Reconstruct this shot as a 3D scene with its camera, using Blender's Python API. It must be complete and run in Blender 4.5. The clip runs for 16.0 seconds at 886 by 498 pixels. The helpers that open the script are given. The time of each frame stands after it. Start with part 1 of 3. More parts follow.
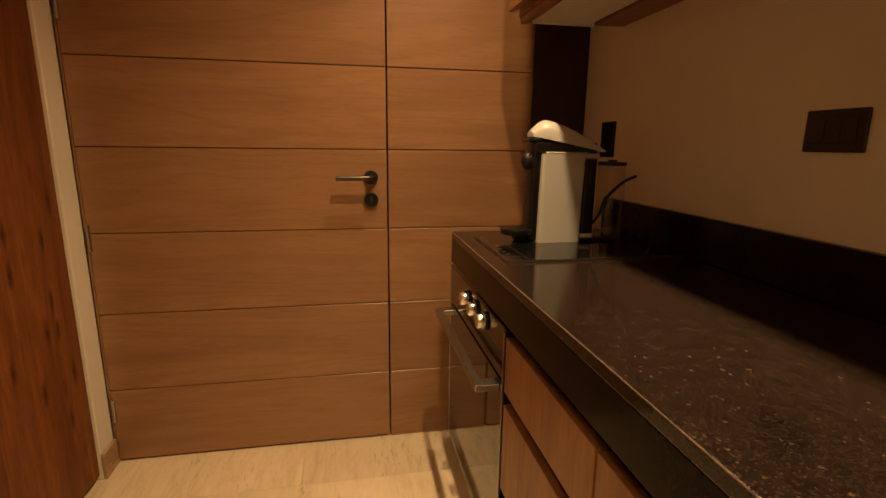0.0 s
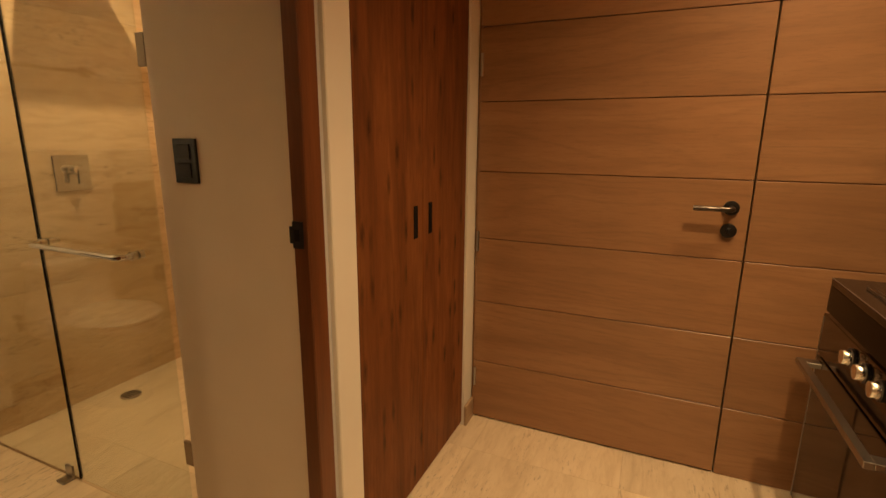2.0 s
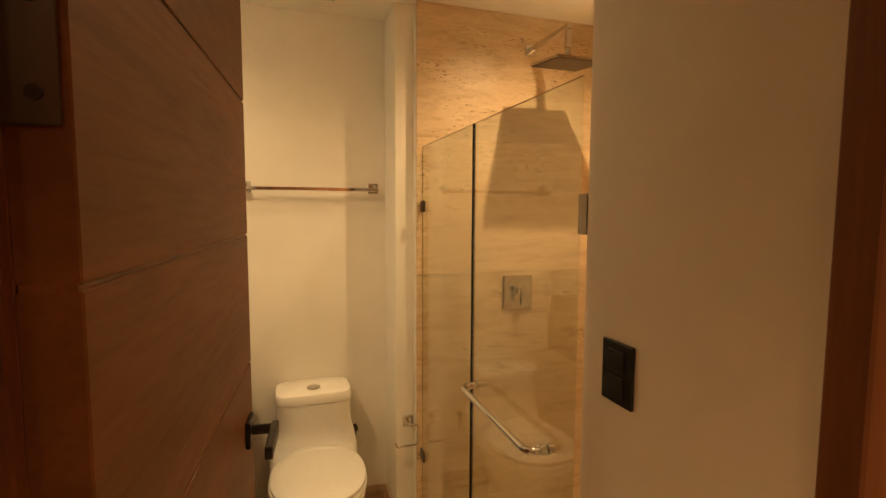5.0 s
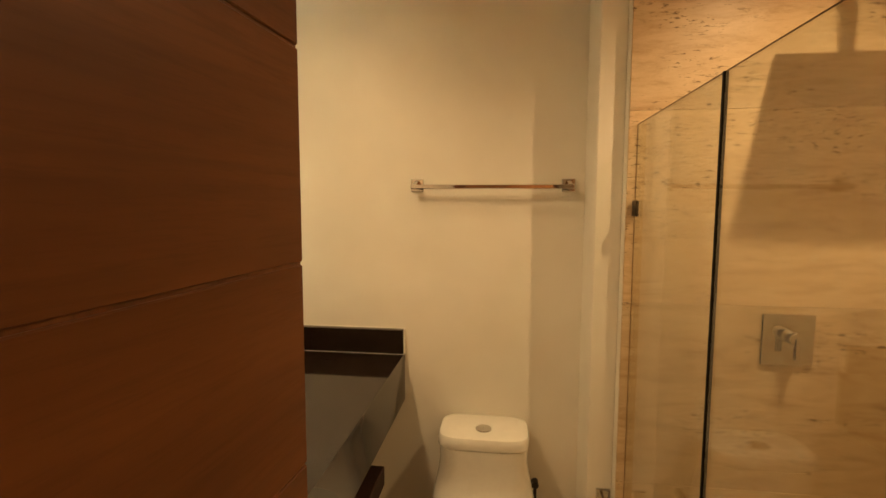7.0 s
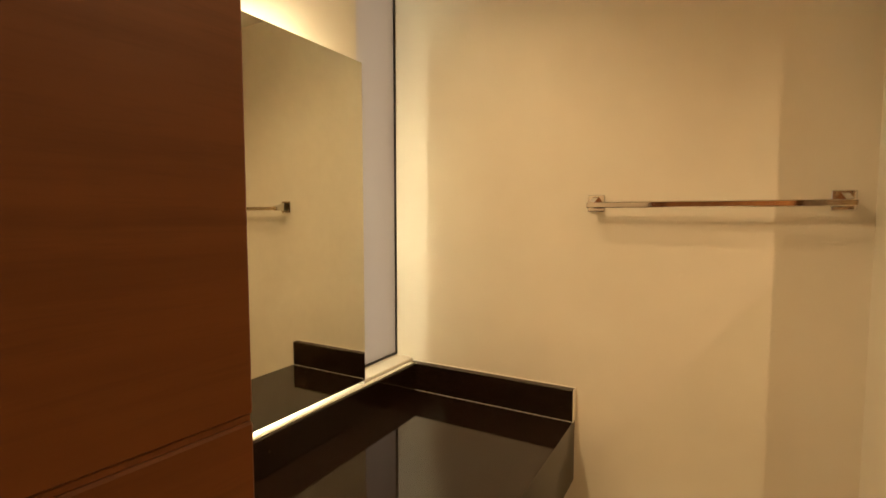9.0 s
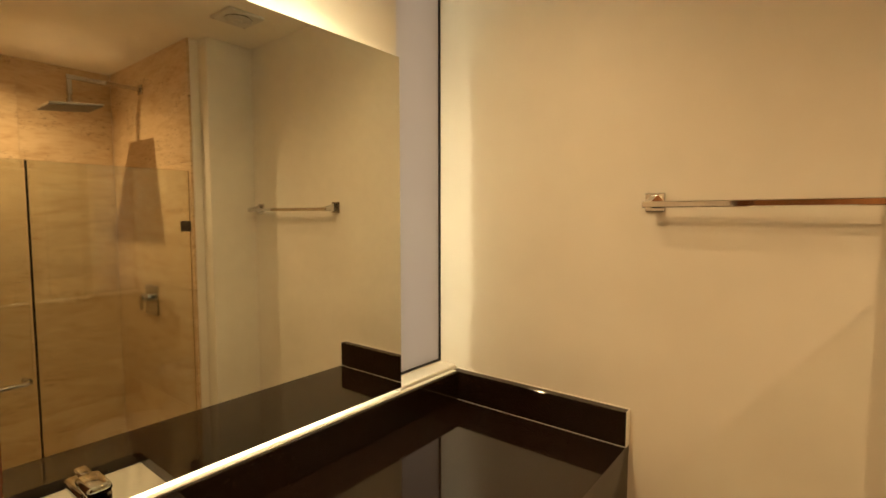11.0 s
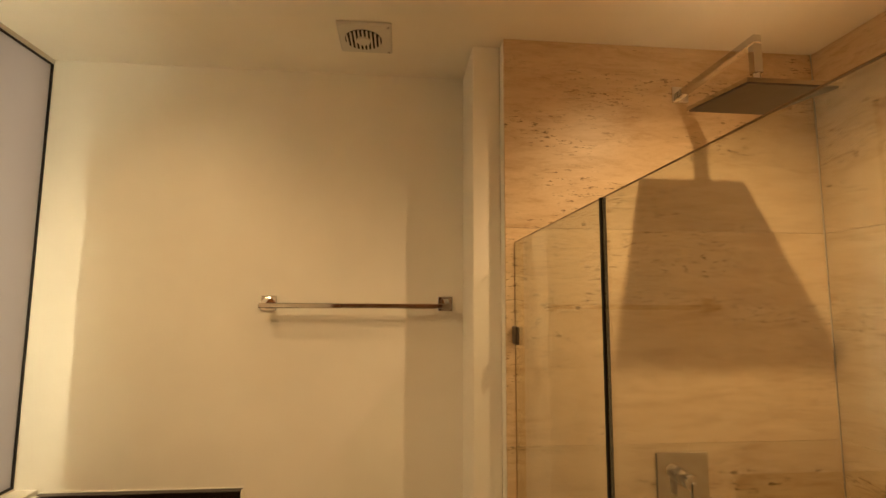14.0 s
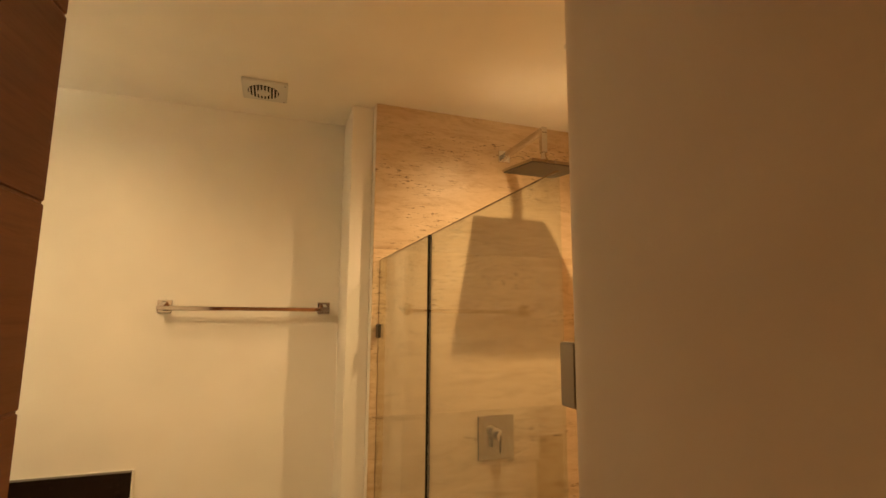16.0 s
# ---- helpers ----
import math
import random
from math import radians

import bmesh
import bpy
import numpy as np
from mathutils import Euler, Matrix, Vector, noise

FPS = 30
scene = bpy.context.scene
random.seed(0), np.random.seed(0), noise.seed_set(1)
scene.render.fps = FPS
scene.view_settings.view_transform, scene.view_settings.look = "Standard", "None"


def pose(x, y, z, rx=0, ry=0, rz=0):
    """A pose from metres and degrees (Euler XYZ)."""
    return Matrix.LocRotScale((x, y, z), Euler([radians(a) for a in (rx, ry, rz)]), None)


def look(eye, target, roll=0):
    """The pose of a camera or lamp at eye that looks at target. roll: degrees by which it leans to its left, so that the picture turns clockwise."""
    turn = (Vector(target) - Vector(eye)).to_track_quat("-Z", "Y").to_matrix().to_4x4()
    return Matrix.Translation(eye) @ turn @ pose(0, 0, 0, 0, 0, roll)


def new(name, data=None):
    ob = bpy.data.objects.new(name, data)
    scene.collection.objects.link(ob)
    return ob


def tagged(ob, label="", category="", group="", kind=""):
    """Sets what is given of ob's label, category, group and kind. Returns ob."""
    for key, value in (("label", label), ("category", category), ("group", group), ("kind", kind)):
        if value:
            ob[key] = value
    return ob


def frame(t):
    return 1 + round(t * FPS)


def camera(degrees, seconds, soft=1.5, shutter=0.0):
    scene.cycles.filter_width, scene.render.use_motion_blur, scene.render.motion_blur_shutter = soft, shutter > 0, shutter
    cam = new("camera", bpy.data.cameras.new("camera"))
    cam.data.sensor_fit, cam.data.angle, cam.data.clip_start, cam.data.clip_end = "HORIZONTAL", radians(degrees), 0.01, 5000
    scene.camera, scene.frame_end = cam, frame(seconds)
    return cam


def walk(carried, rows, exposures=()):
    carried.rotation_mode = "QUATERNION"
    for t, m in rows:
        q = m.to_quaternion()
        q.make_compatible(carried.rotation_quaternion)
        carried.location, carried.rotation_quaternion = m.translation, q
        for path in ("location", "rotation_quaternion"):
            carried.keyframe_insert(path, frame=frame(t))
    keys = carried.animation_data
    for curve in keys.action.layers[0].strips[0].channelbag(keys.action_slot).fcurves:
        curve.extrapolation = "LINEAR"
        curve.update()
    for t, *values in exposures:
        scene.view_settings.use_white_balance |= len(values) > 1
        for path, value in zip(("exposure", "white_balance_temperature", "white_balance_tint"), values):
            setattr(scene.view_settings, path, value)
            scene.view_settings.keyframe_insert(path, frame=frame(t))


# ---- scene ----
cam = camera(85.0, 16.0)
PATH = [
    (0, (0.328, 0.256, 1.184), (0.689, 2.178, 0.765), 0.7),
    (0.5, (0.286, 0.199, 1.187), (0.403, 2.146, 0.743), 0.0),
    (1, (0.229, 0.15, 1.224), (0.036, 2.09, 0.775), 0.6),
    (1.5, (0.183, 0.106, 1.252), (-0.322, 1.989, 0.806), 0.5),
    (1.7, (0.183, 0.062, 1.255), (-0.426, 1.92, 0.836), 0.9),
    (2, (0.134, 0.075, 1.29), (-0.642, 1.867, 0.856), 0.5),
    (2.5, (0.078, 0.091, 1.324), (-0.962, 1.756, 0.945), 0.4),
    (3, (0.009, 0.142, 1.368), (-1.278, 1.639, 1.052), 0.4),
    (3.5, (-0.056, 0.208, 1.421), (-1.57, 1.49, 1.17), 0.3),
    (4, (-0.125, 0.263, 1.479), (-1.803, 1.33, 1.262), 0.4),
    (4.2, (-0.151, 0.295, 1.493), (-1.883, 1.275, 1.301), 0.3),
    (5.25, (-0.337, 0.456, 1.542), (-2.267, 0.955, 1.366), 0.4),
    (6.3, (-0.577, 0.578, 1.55), (-2.567, 0.607, 1.36), 0.6),
    (6.5, (-0.627, 0.589, 1.544), (-2.619, 0.536, 1.369), 0.3),
    (7, (-0.763, 0.598, 1.554), (-2.739, 0.346, 1.372), 0.2),
    (7.5, (-0.872, 0.607, 1.557), (-2.816, 0.178, 1.372), 0.2),
    (8, (-0.984, 0.600, 1.592), (-2.884, 0.009, 1.390), 0.0),
    (8.5, (-1.082, 0.598, 1.584), (-2.917, -0.181, 1.429), 0.0),
    (9, (-1.165, 0.566, 1.592), (-2.905, -0.412, 1.455), 0.0),
    (9.2, (-1.202, 0.565, 1.593), (-2.889, -0.506, 1.461), 0.0),
    (10.25, (-1.291, 0.572, 1.595), (-2.851, -0.705, 1.464), 0.0),
    (11.3, (-1.304, 0.637, 1.595), (-2.901, -0.558, 1.456), -0.0),
    (11.5, (-1.302, 0.659, 1.593), (-2.932, -0.493, 1.459), 0.1),
    (12, (-1.288, 0.708, 1.601), (-3.029, -0.268, 1.469), 0.5),
    (12.5, (-1.232, 0.717, 1.615), (-3.12, 0.062, 1.534), 0.4),
    (13, (-1.171, 0.725, 1.63), (-3.147, 0.413, 1.653), 0.3),
    (13.5, (-1.09, 0.701, 1.634), (-3.086, 0.664, 1.766), 0.2),
    (14, (-1.018, 0.683, 1.64), (-2.998, 0.858, 1.854), 0.3),
    (14.5, (-0.953, 0.676, 1.639), (-2.907, 1.013, 1.901), 0.4),
    (15, (-0.871, 0.675, 1.637), (-2.793, 1.159, 1.907), 0.3),
    (15.5, (-0.73, 0.661, 1.616), (-2.632, 1.218, 1.885), 0.4),
    (16, (-0.585, 0.634, 1.601), (-2.455, 1.289, 1.876), 0.4),
]
EXPOSURES = [(0, 0.0), (2, 0.02), (3, 0.10), (4, 0.28), (6.3, 0.06), (8, -0.06), (9, -0.05), (11.3, -0.12), (12.5, -0.18), (13.5, -0.20), (14.5, -0.06), (16, 0.12)]
walk(cam, [(t, look(eye, target, roll)) for t, eye, target, roll in PATH], EXPOSURES)

# ---- light ----
world = bpy.data.worlds.new("dusk")
scene.world = world
world.use_nodes = True
world.node_tree.nodes["Background"].inputs[0].default_value = (0.90, 0.74, 0.58, 1)
world.node_tree.nodes["Background"].inputs[1].default_value = 1.12

WARM = (1.0, 0.65, 0.31)
COVE = (1.0, 0.90, 0.60)


def lamp(name, kind, place, power, colour, radius=0.03, target=None, cone=None, blend=0.6):
    data = bpy.data.lights.new(name, kind)
    data.energy, data.color, data.shadow_soft_size = power, colour, radius
    if kind == "SPOT":
        data.spot_size, data.spot_blend = radians(cone), blend
    ob = new(name, data)
    ob.matrix_world = look(place, target or (place[0], place[1] + 0.0001, 0))
    return ob


DOWNLIGHTS = [
    ("kitchen_lamp", (0.64, 1.04), 112, 0.022, 132, 1.0),
    ("kitchen_lamp", (0.64, 1.55), 52, 0.022, 132, 1.0),
    ("kitchen_lamp", (0.64, 0.02), 24, 0.03, 140, 1.0),
    # unseen fill, added to brighten the hall, drawers and doors
    ("hall_lamp", (-0.05, -0.70), 78, 0.05, 138, 1.0),
    ("shower_lamp", (-1.775, 1.490), 49, 0.009, 157, 0.85),
    ("vanity_lamp", (-1.45, -0.12), 41, 0.022, 162, 0.7),
    ("vanity_lamp", (-2.10, -0.06), 14, 0.022, 162, 0.9),
]
for name, (x, y), power, radius, cone, blend in DOWNLIGHTS:
    lamp(name, "SPOT", (x, y, 2.425), power, WARM, radius, cone=cone, blend=blend)


# ---- materials ----
class Nodes:
    """A node material under construction."""

    def __init__(self, name):
        self.mat = bpy.data.materials.new(name)
        self.mat.use_nodes = True
        self.tree = self.mat.node_tree
        self.bsdf = self.tree.nodes["Principled BSDF"]
        self.out = self.tree.nodes["Material Output"]

    def add(self, kind, **values):
        n = self.tree.nodes.new(kind)
        for key, value in values.items():
            n.inputs[key.replace("_", " ")].default_value = value
        return n

    def link(self, a, b):
        self.tree.links.new(a, b)

    def coords(self, scale, spread=True):
        """Object coordinates in metres, stretched by scale, and shifted from object to object."""
        tc, mp = self.add("ShaderNodeTexCoord"), self.add("ShaderNodeMapping")
        mp.inputs["Scale"].default_value = scale
        self.link(tc.outputs["Object"], mp.inputs["Vector"])
        if spread:
            info, mul = self.add("ShaderNodeObjectInfo"), self.add("ShaderNodeVectorMath")
            mul.operation = "SCALE"
            mul.inputs[0].default_value = (31.0, 17.0, 23.0)
            self.link(info.outputs["Random"], mul.inputs["Scale"])
            self.link(mul.outputs[0], mp.inputs["Location"])
        return mp.outputs["Vector"]

    def noise(self, vector, scale, detail=4.0, rough=0.55, bend=0.0):
        n = self.add("ShaderNodeTexNoise", Scale=scale, Detail=detail, Roughness=rough, Distortion=bend)
        self.link(vector, n.inputs["Vector"])
        return n.outputs["Fac"]

    def ramp(self, fac, *stops):
        n = self.add("ShaderNodeValToRGB")
        while len(n.color_ramp.elements) < len(stops):
            n.color_ramp.elements.new(0.5)
        for e, (p, c) in zip(n.color_ramp.elements, stops):
            e.position, e.color = p, (*c, 1) if len(c) == 3 else c
        self.link(fac, n.inputs["Fac"])
        return n.outputs["Color"]

    def grey(self, fac, a, b, lo=0.0, hi=1.0):
        n = self.add("ShaderNodeMapRange")
        for key, value in (("From Min", lo), ("From Max", hi), ("To Min", a), ("To Max", b)):
            n.inputs[key].default_value = value
        self.link(fac, n.inputs["Value"])
        return n.outputs["Result"]

    def mix(self, a, b, fac, mode="MIX"):
        n = self.tree.nodes.new("ShaderNodeMix")
        n.data_type, n.blend_type = "RGBA", mode
        for value, slot in ((a, 6), (b, 7), (fac, 0)):
            if isinstance(value, (tuple, float, int)):
                n.inputs[slot].default_value = (*value, 1) if isinstance(value, tuple) else value
            else:
                self.link(value, n.inputs[slot])
        return n.outputs[2]

    def bump(self, height, strength, distance=0.002):
        n = self.add("ShaderNodeBump", Strength=strength, Distance=distance)
        self.link(height, n.inputs["Height"])
        self.link(n.outputs["Normal"], self.bsdf.inputs["Normal"])

    def set(self, **values):
        for key, value in values.items():
            slot = self.bsdf.inputs[key.replace("_", " ")]
            if isinstance(value, (tuple, float, int)):
                slot.default_value = (*value, 1) if isinstance(value, tuple) and len(value) == 3 else value
            else:
                self.link(value, slot)
        return self


def paint(name, colour, rough=0.6, mottle=0.05, relief=0.12):
    m = Nodes(name)
    v = m.coords((1, 1, 1), False)
    big, fine = m.noise(v, 2.2, 3), m.noise(v, 180, 2)
    dark = tuple(c * (1 - 2 * mottle) for c in colour)
    m.set(Base_Color=m.ramp(big, (0.3, dark), (0.7, colour)), Roughness=m.grey(fine, rough - 0.08, rough + 0.08))
    m.bump(fine, relief, 0.0008)
    return m.mat


def wood(name, light, mid, dark, scale, rough=0.42, knots=0.0, figure=0.5, coat=0.0, gloss=0.5):
    """Timber whose grain runs along the axis with the smallest scale."""
    m = Nodes(name)
    field = m.noise(m.coords(tuple(0.33 * s for s in scale)), 1.0, 2.5, 0.45, 0.6)
    wave = m.add("ShaderNodeMath")
    wave.operation = "SINE"
    m.link(m.grey(field, 0.0, 75.0), wave.inputs[0])
    rings = m.grey(wave.outputs[0], 0.0, 1.0, -1.0, 1.0)
    band = m.noise(m.coords(tuple(0.8 * s for s in scale)), 1.0, 4, 0.6, 0.4)
    pore = m.noise(m.coords(tuple(8 * s for s in scale)), 1.0, 3, 0.7)
    tone = m.ramp(band, (0.25, dark), (0.5, mid), (0.75, light))
    colour = m.mix(tone, tuple(0.62 * c for c in mid), m.grey(rings, 0.0, figure, 0.55, 1.0))
    colour = m.mix(colour, tuple(0.5 * c for c in mid), m.grey(pore, 0.28, 0.0, 0.32, 0.52))
    if knots:
        streak = m.noise(m.coords((13, 13, 2.6)), 1.0, 4, 0.6, 0.5)
        colour = m.mix(colour, dark, m.grey(streak, 0.0, 0.6, 0.50, 0.72))
        thin = m.noise(m.coords((55, 55, 9)), 1.0, 4, 0.7, 0.6)
        colour = m.mix(colour, tuple(0.6 * c for c in dark), m.grey(thin, 0.0, 0.38, 0.56, 0.72))
        eyes = m.add("ShaderNodeTexVoronoi", Scale=1.0)
        bent = m.add("ShaderNodeVectorMath")
        bent.operation = "ADD"
        wob = m.add("ShaderNodeTexNoise", Scale=9.0, Detail=2.0)
        flat, face = m.add("ShaderNodeSeparateXYZ"), m.add("ShaderNodeCombineXYZ")
        m.link(m.coords((1.0, 19.0, 6.0)), flat.inputs[0])
        m.link(flat.outputs["Y"], face.inputs["X"]), m.link(flat.outputs["Z"], face.inputs["Y"])
        at, eyes.voronoi_dimensions = face.outputs[0], "2D"
        m.link(at, wob.inputs["Vector"]), m.link(at, bent.inputs[0])
        shift = m.add("ShaderNodeVectorMath")
        shift.operation = "SCALE"
        shift.inputs["Scale"].default_value = 0.25
        m.link(wob.outputs["Color"], shift.inputs[0]), m.link(shift.outputs[0], bent.inputs[1]), m.link(bent.outputs[0], eyes.inputs["Vector"])
        pick, both = m.add("ShaderNodeSeparateColor"), m.add("ShaderNodeMath")
        m.link(eyes.outputs["Color"], pick.inputs["Color"])
        both.operation = "MULTIPLY"
        m.link(m.grey(eyes.outputs["Distance"], 1.0, 0.0, 0.04, 0.30), both.inputs[0])
        m.link(m.grey(pick.outputs[0], 0.0, knots, 0.66, 0.84), both.inputs[1])
        colour = m.mix(colour, tuple(0.16 * c for c in mid), both.outputs[0])
    wide = m.noise(m.coords((1.3, 1.3, 1.3)), 1.0, 2)
    colour = m.mix(colour, tuple(0.62 * c for c in mid), m.grey(wide, 0.0, 0.35, 0.45, 0.75))
    info, hsv = m.add("ShaderNodeObjectInfo"), m.add("ShaderNodeHueSaturation")
    m.link(m.grey(info.outputs["Random"], 0.90, 1.08), hsv.inputs["Value"])
    m.link(colour, hsv.inputs["Color"])
    m.set(Base_Color=hsv.outputs["Color"], Roughness=m.grey(pore, rough + 0.1, rough - 0.08), Coat_Weight=coat, Coat_Roughness=0.34, Specular_IOR_Level=gloss)
    m.bump(pore, 0.16, 0.0008)
    return m.mat


def travertine(name, scale, light, mid, dark, rough=0.22, pits=1.0):
    """Cross-layered travertine: veins along the axes with the smallest scale, with open pores in some layers."""
    m = Nodes(name)
    layers = m.noise(m.coords(scale), 1.0, 7, 0.68, 1.3)
    fine = m.noise(m.coords(tuple(4.0 * s for s in scale)), 1.0, 4, 0.7, 0.3)
    cloud = m.noise(m.coords((2.2, 2.2, 2.6)), 1.0, 4)
    colour = m.mix(m.ramp(layers, (0.32, dark), (0.47, mid), (0.63, light)), m.ramp(cloud, (0.3, mid), (0.7, light)), 0.30)
    colour = m.mix(colour, dark, m.grey(fine, 0.0, 0.6, 0.52, 0.70))
    colour = m.mix(colour, tuple(min(0.9, 1.15 * c) for c in light), m.grey(fine, 0.4, 0.0, 0.28, 0.44))
    hole = m.grey(m.noise(m.coords(tuple(12.5 * s for s in scale)), 1.0, 3, 0.65), 0.0, 1.0, 0.58, 0.65)
    where = m.grey(m.noise(m.coords(tuple(0.9 * s ** 0.8 for s in scale)), 1.0, 3), 0.0, pits, 0.49, 0.60)
    pit = m.add("ShaderNodeMath")
    pit.operation = "MULTIPLY"
    m.link(hole, pit.inputs[0]), m.link(where, pit.inputs[1])
    colour = m.mix(colour, tuple(0.45 * c for c in dark), pit.outputs[0])
    info, hsv = m.add("ShaderNodeObjectInfo"), m.add("ShaderNodeHueSaturation")
    m.link(m.grey(info.outputs["Random"], 0.86, 1.06), hsv.inputs["Value"])
    m.link(colour, hsv.inputs["Color"])
    m.set(Base_Color=hsv.outputs["Color"], Roughness=m.grey(cloud, rough - 0.05, rough + 0.12))
    m.bump(m.grey(pit.outputs[0], 1.0, 0.0), 0.5, 0.0012)
    return m.mat


def granite(name, base, fleck, amount, rough=0.07, shine=0.5):
    """Polished dark stone: cloudy ground, angular crystals, few bright flecks."""
    m = Nodes(name)
    v = m.coords((1, 1, 1), False)
    cells, sparks = m.add("ShaderNodeTexVoronoi", Scale=460.0), m.add("ShaderNodeTexVoronoi", Scale=260.0)
    m.link(v, cells.inputs["Vector"]), m.link(v, sparks.inputs["Vector"])
    tone = m.add("ShaderNodeSeparateColor")
    m.link(cells.outputs["Color"], tone.inputs["Color"])
    cloud = m.noise(v, 40, 5, 0.7)
    colour = m.mix(m.ramp(cloud, (0.35, base), (0.72, tuple(2.6 * c for c in base))), fleck, m.grey(tone.outputs[0], 0.0, amount, 0.62, 1.0))
    pick = m.add("ShaderNodeSeparateColor")
    m.link(sparks.outputs["Color"], pick.inputs["Color"])
    colour = m.mix(colour, tuple(min(0.9, 2.6 * c) for c in fleck), m.grey(pick.outputs[1], 0.0, 0.9 * amount, 0.984, 0.999))
    m.set(Base_Color=colour, Roughness=m.grey(cloud, rough, rough + 0.05), Specular_IOR_Level=shine)
    return m.mat


def plain(name, colour, rough=0.4, metal=0.0, smear=0.06, **more):
    m = Nodes(name)
    n = m.noise(m.coords((1, 1, 1), False), 35, 3)
    m.set(Base_Color=m.ramp(n, (0.3, tuple(c * 0.965 for c in colour)), (0.7, colour)), Metallic=metal,
          Roughness=m.grey(n, max(rough - smear, 0.02), rough + smear), **more)
    return m.mat


def glass(name, tint, gloss=0.0):
    m = Nodes(name)
    clear, shine, fres, mix = m.add("ShaderNodeBsdfTransparent"), m.add("ShaderNodeBsdfGlossy", Roughness=gloss), m.add("ShaderNodeLayerWeight", Blend=0.5), m.add("ShaderNodeMixShader")
    curve = m.add("ShaderNodeMath")
    curve.operation, curve.inputs[1].default_value = "POWER", 5.0
    m.link(fres.outputs["Facing"], curve.inputs[0])
    clear.inputs["Color"].default_value = (*tint, 1)
    m.link(m.grey(curve.outputs[0], 0.07, 0.9), mix.inputs[0]), m.link(clear.outputs[0], mix.inputs[1]), m.link(shine.outputs[0], mix.inputs[2])
    m.link(mix.outputs[0], m.out.inputs["Surface"])
    return m.mat


def frosted(name):
    m = Nodes(name)
    a, b, mix = m.add("ShaderNodeBsdfTranslucent"), m.add("ShaderNodeBsdfDiffuse"), m.add("ShaderNodeMixShader", Fac=0.25)
    a.inputs["Color"].default_value = (0.86, 0.83, 0.80, 1)
    b.inputs["Color"].default_value = (0.5, 0.5, 0.52, 1)
    m.link(a.outputs[0], mix.inputs[1]), m.link(b.outputs[0], mix.inputs[2]), m.link(mix.outputs[0], m.out.inputs["Surface"])
    return m.mat


def glowing(name, colour, strength):
    m = Nodes(name)
    m.set(Base_Color=(0.9, 0.9, 0.9), Emission_Color=(*colour, 1), Emission_Strength=strength)
    return m.mat


WALL = paint("cream_wall_paint", (0.83, 0.79, 0.705), 0.55)
BEIGE = paint("beige_wall_paint", (0.76, 0.655, 0.53), 0.55)
CEILING = paint("cream_ceiling_paint", (0.88, 0.83, 0.735), 0.65)
OAK = wood("oak_horizontal", (0.380, 0.207, 0.103), (0.330, 0.172, 0.083), (0.262, 0.130, 0.060), (1.7, 11, 14), 0.38, 0.0, 0.27, 0.45, 0.45)
OAK_DARK = wood("stained_oak", (0.235, 0.080, 0.024), (0.168, 0.054, 0.016), (0.095, 0.029, 0.009), (20, 20, 1.4), 0.42)
RUSTIC = wood("rustic_wood", (0.30, 0.111, 0.034), (0.22, 0.075, 0.022), (0.088, 0.028, 0.009), (15, 15, 1.5), 0.55, 0.95, 0.40, gloss=0.22)
CABINET = wood("cabinet_wood", (0.39, 0.190, 0.074), (0.31, 0.138, 0.051), (0.19, 0.078, 0.029), (15, 12, 1.0), 0.42, 0.35, 0.35)
WENGE = wood("wenge", (0.055, 0.022, 0.015), (0.042, 0.016, 0.011), (0.028, 0.011, 0.008), (20, 20, 1.4), 0.45)
STONE_WALL = travertine("travertine_wall", (2.6, 2.6, 12), (0.72, 0.56, 0.365), (0.63, 0.468, 0.283), (0.47, 0.31, 0.162), 0.36)
STONE_FLOOR = travertine("travertine_floor", (9, 1.8, 9), (0.80, 0.675, 0.495), (0.735, 0.605, 0.425), (0.60, 0.47, 0.31), 0.30, 0.5)
STONE_BASE = travertine("travertine_skirting", (2.2, 2.2, 20), (0.50, 0.36, 0.23), (0.41, 0.28, 0.17), (0.30, 0.19, 0.11), 0.3)
GROUT = paint("grout", (0.60, 0.47, 0.31), 0.8)
GRANITE = granite("speckled_black_granite", (0.0085, 0.0056, 0.0046), (0.105, 0.067, 0.047), 0.36, 0.09, 0.42)
BLACK_STONE = granite("polished_black_stone", (0.0075, 0.0042, 0.003), (0.03, 0.018, 0.013), 0.2, 0.03, 0.42)
HONED = granite("honed_black_stone", (0.0065, 0.0038, 0.003), (0.025, 0.015, 0.011), 0.2, 0.16, 0.08)
CHROME = plain("chrome", (0.66, 0.655, 0.65), 0.055, 1.0, 0.03)
STEEL = plain("brushed_steel", (0.42, 0.40, 0.38), 0.30, 1.0)
BLACK_METAL = plain("black_metal", (0.016, 0.014, 0.014), 0.36, 0.3)
BLACK_PLASTIC = plain("black_plastic", (0.006, 0.0055, 0.0055), 0.30)
BLACK_GLASS = plain("black_glass", (0.006, 0.006, 0.007), 0.05, 0.0, 0.02, Specular_IOR_Level=0.5, Coat_Weight=0.3, Coat_Roughness=0.03)
STEEL_DARK = plain("dark_brushed_steel", (0.095, 0.08, 0.07), 0.32, 0.9)
PANEL_STEEL = plain("polished_dark_steel", (0.10, 0.075, 0.058), 0.10, 0.9, 0.03)
GREY_RUBBER = plain("grey_rubber", (0.10, 0.09, 0.08), 0.5)
SEAL = plain("black_seal", (0.007, 0.007, 0.007), 0.6, Specular_IOR_Level=0.15)
WHITE_PLASTIC = plain("white_plastic", (0.64, 0.625, 0.585), 0.3)
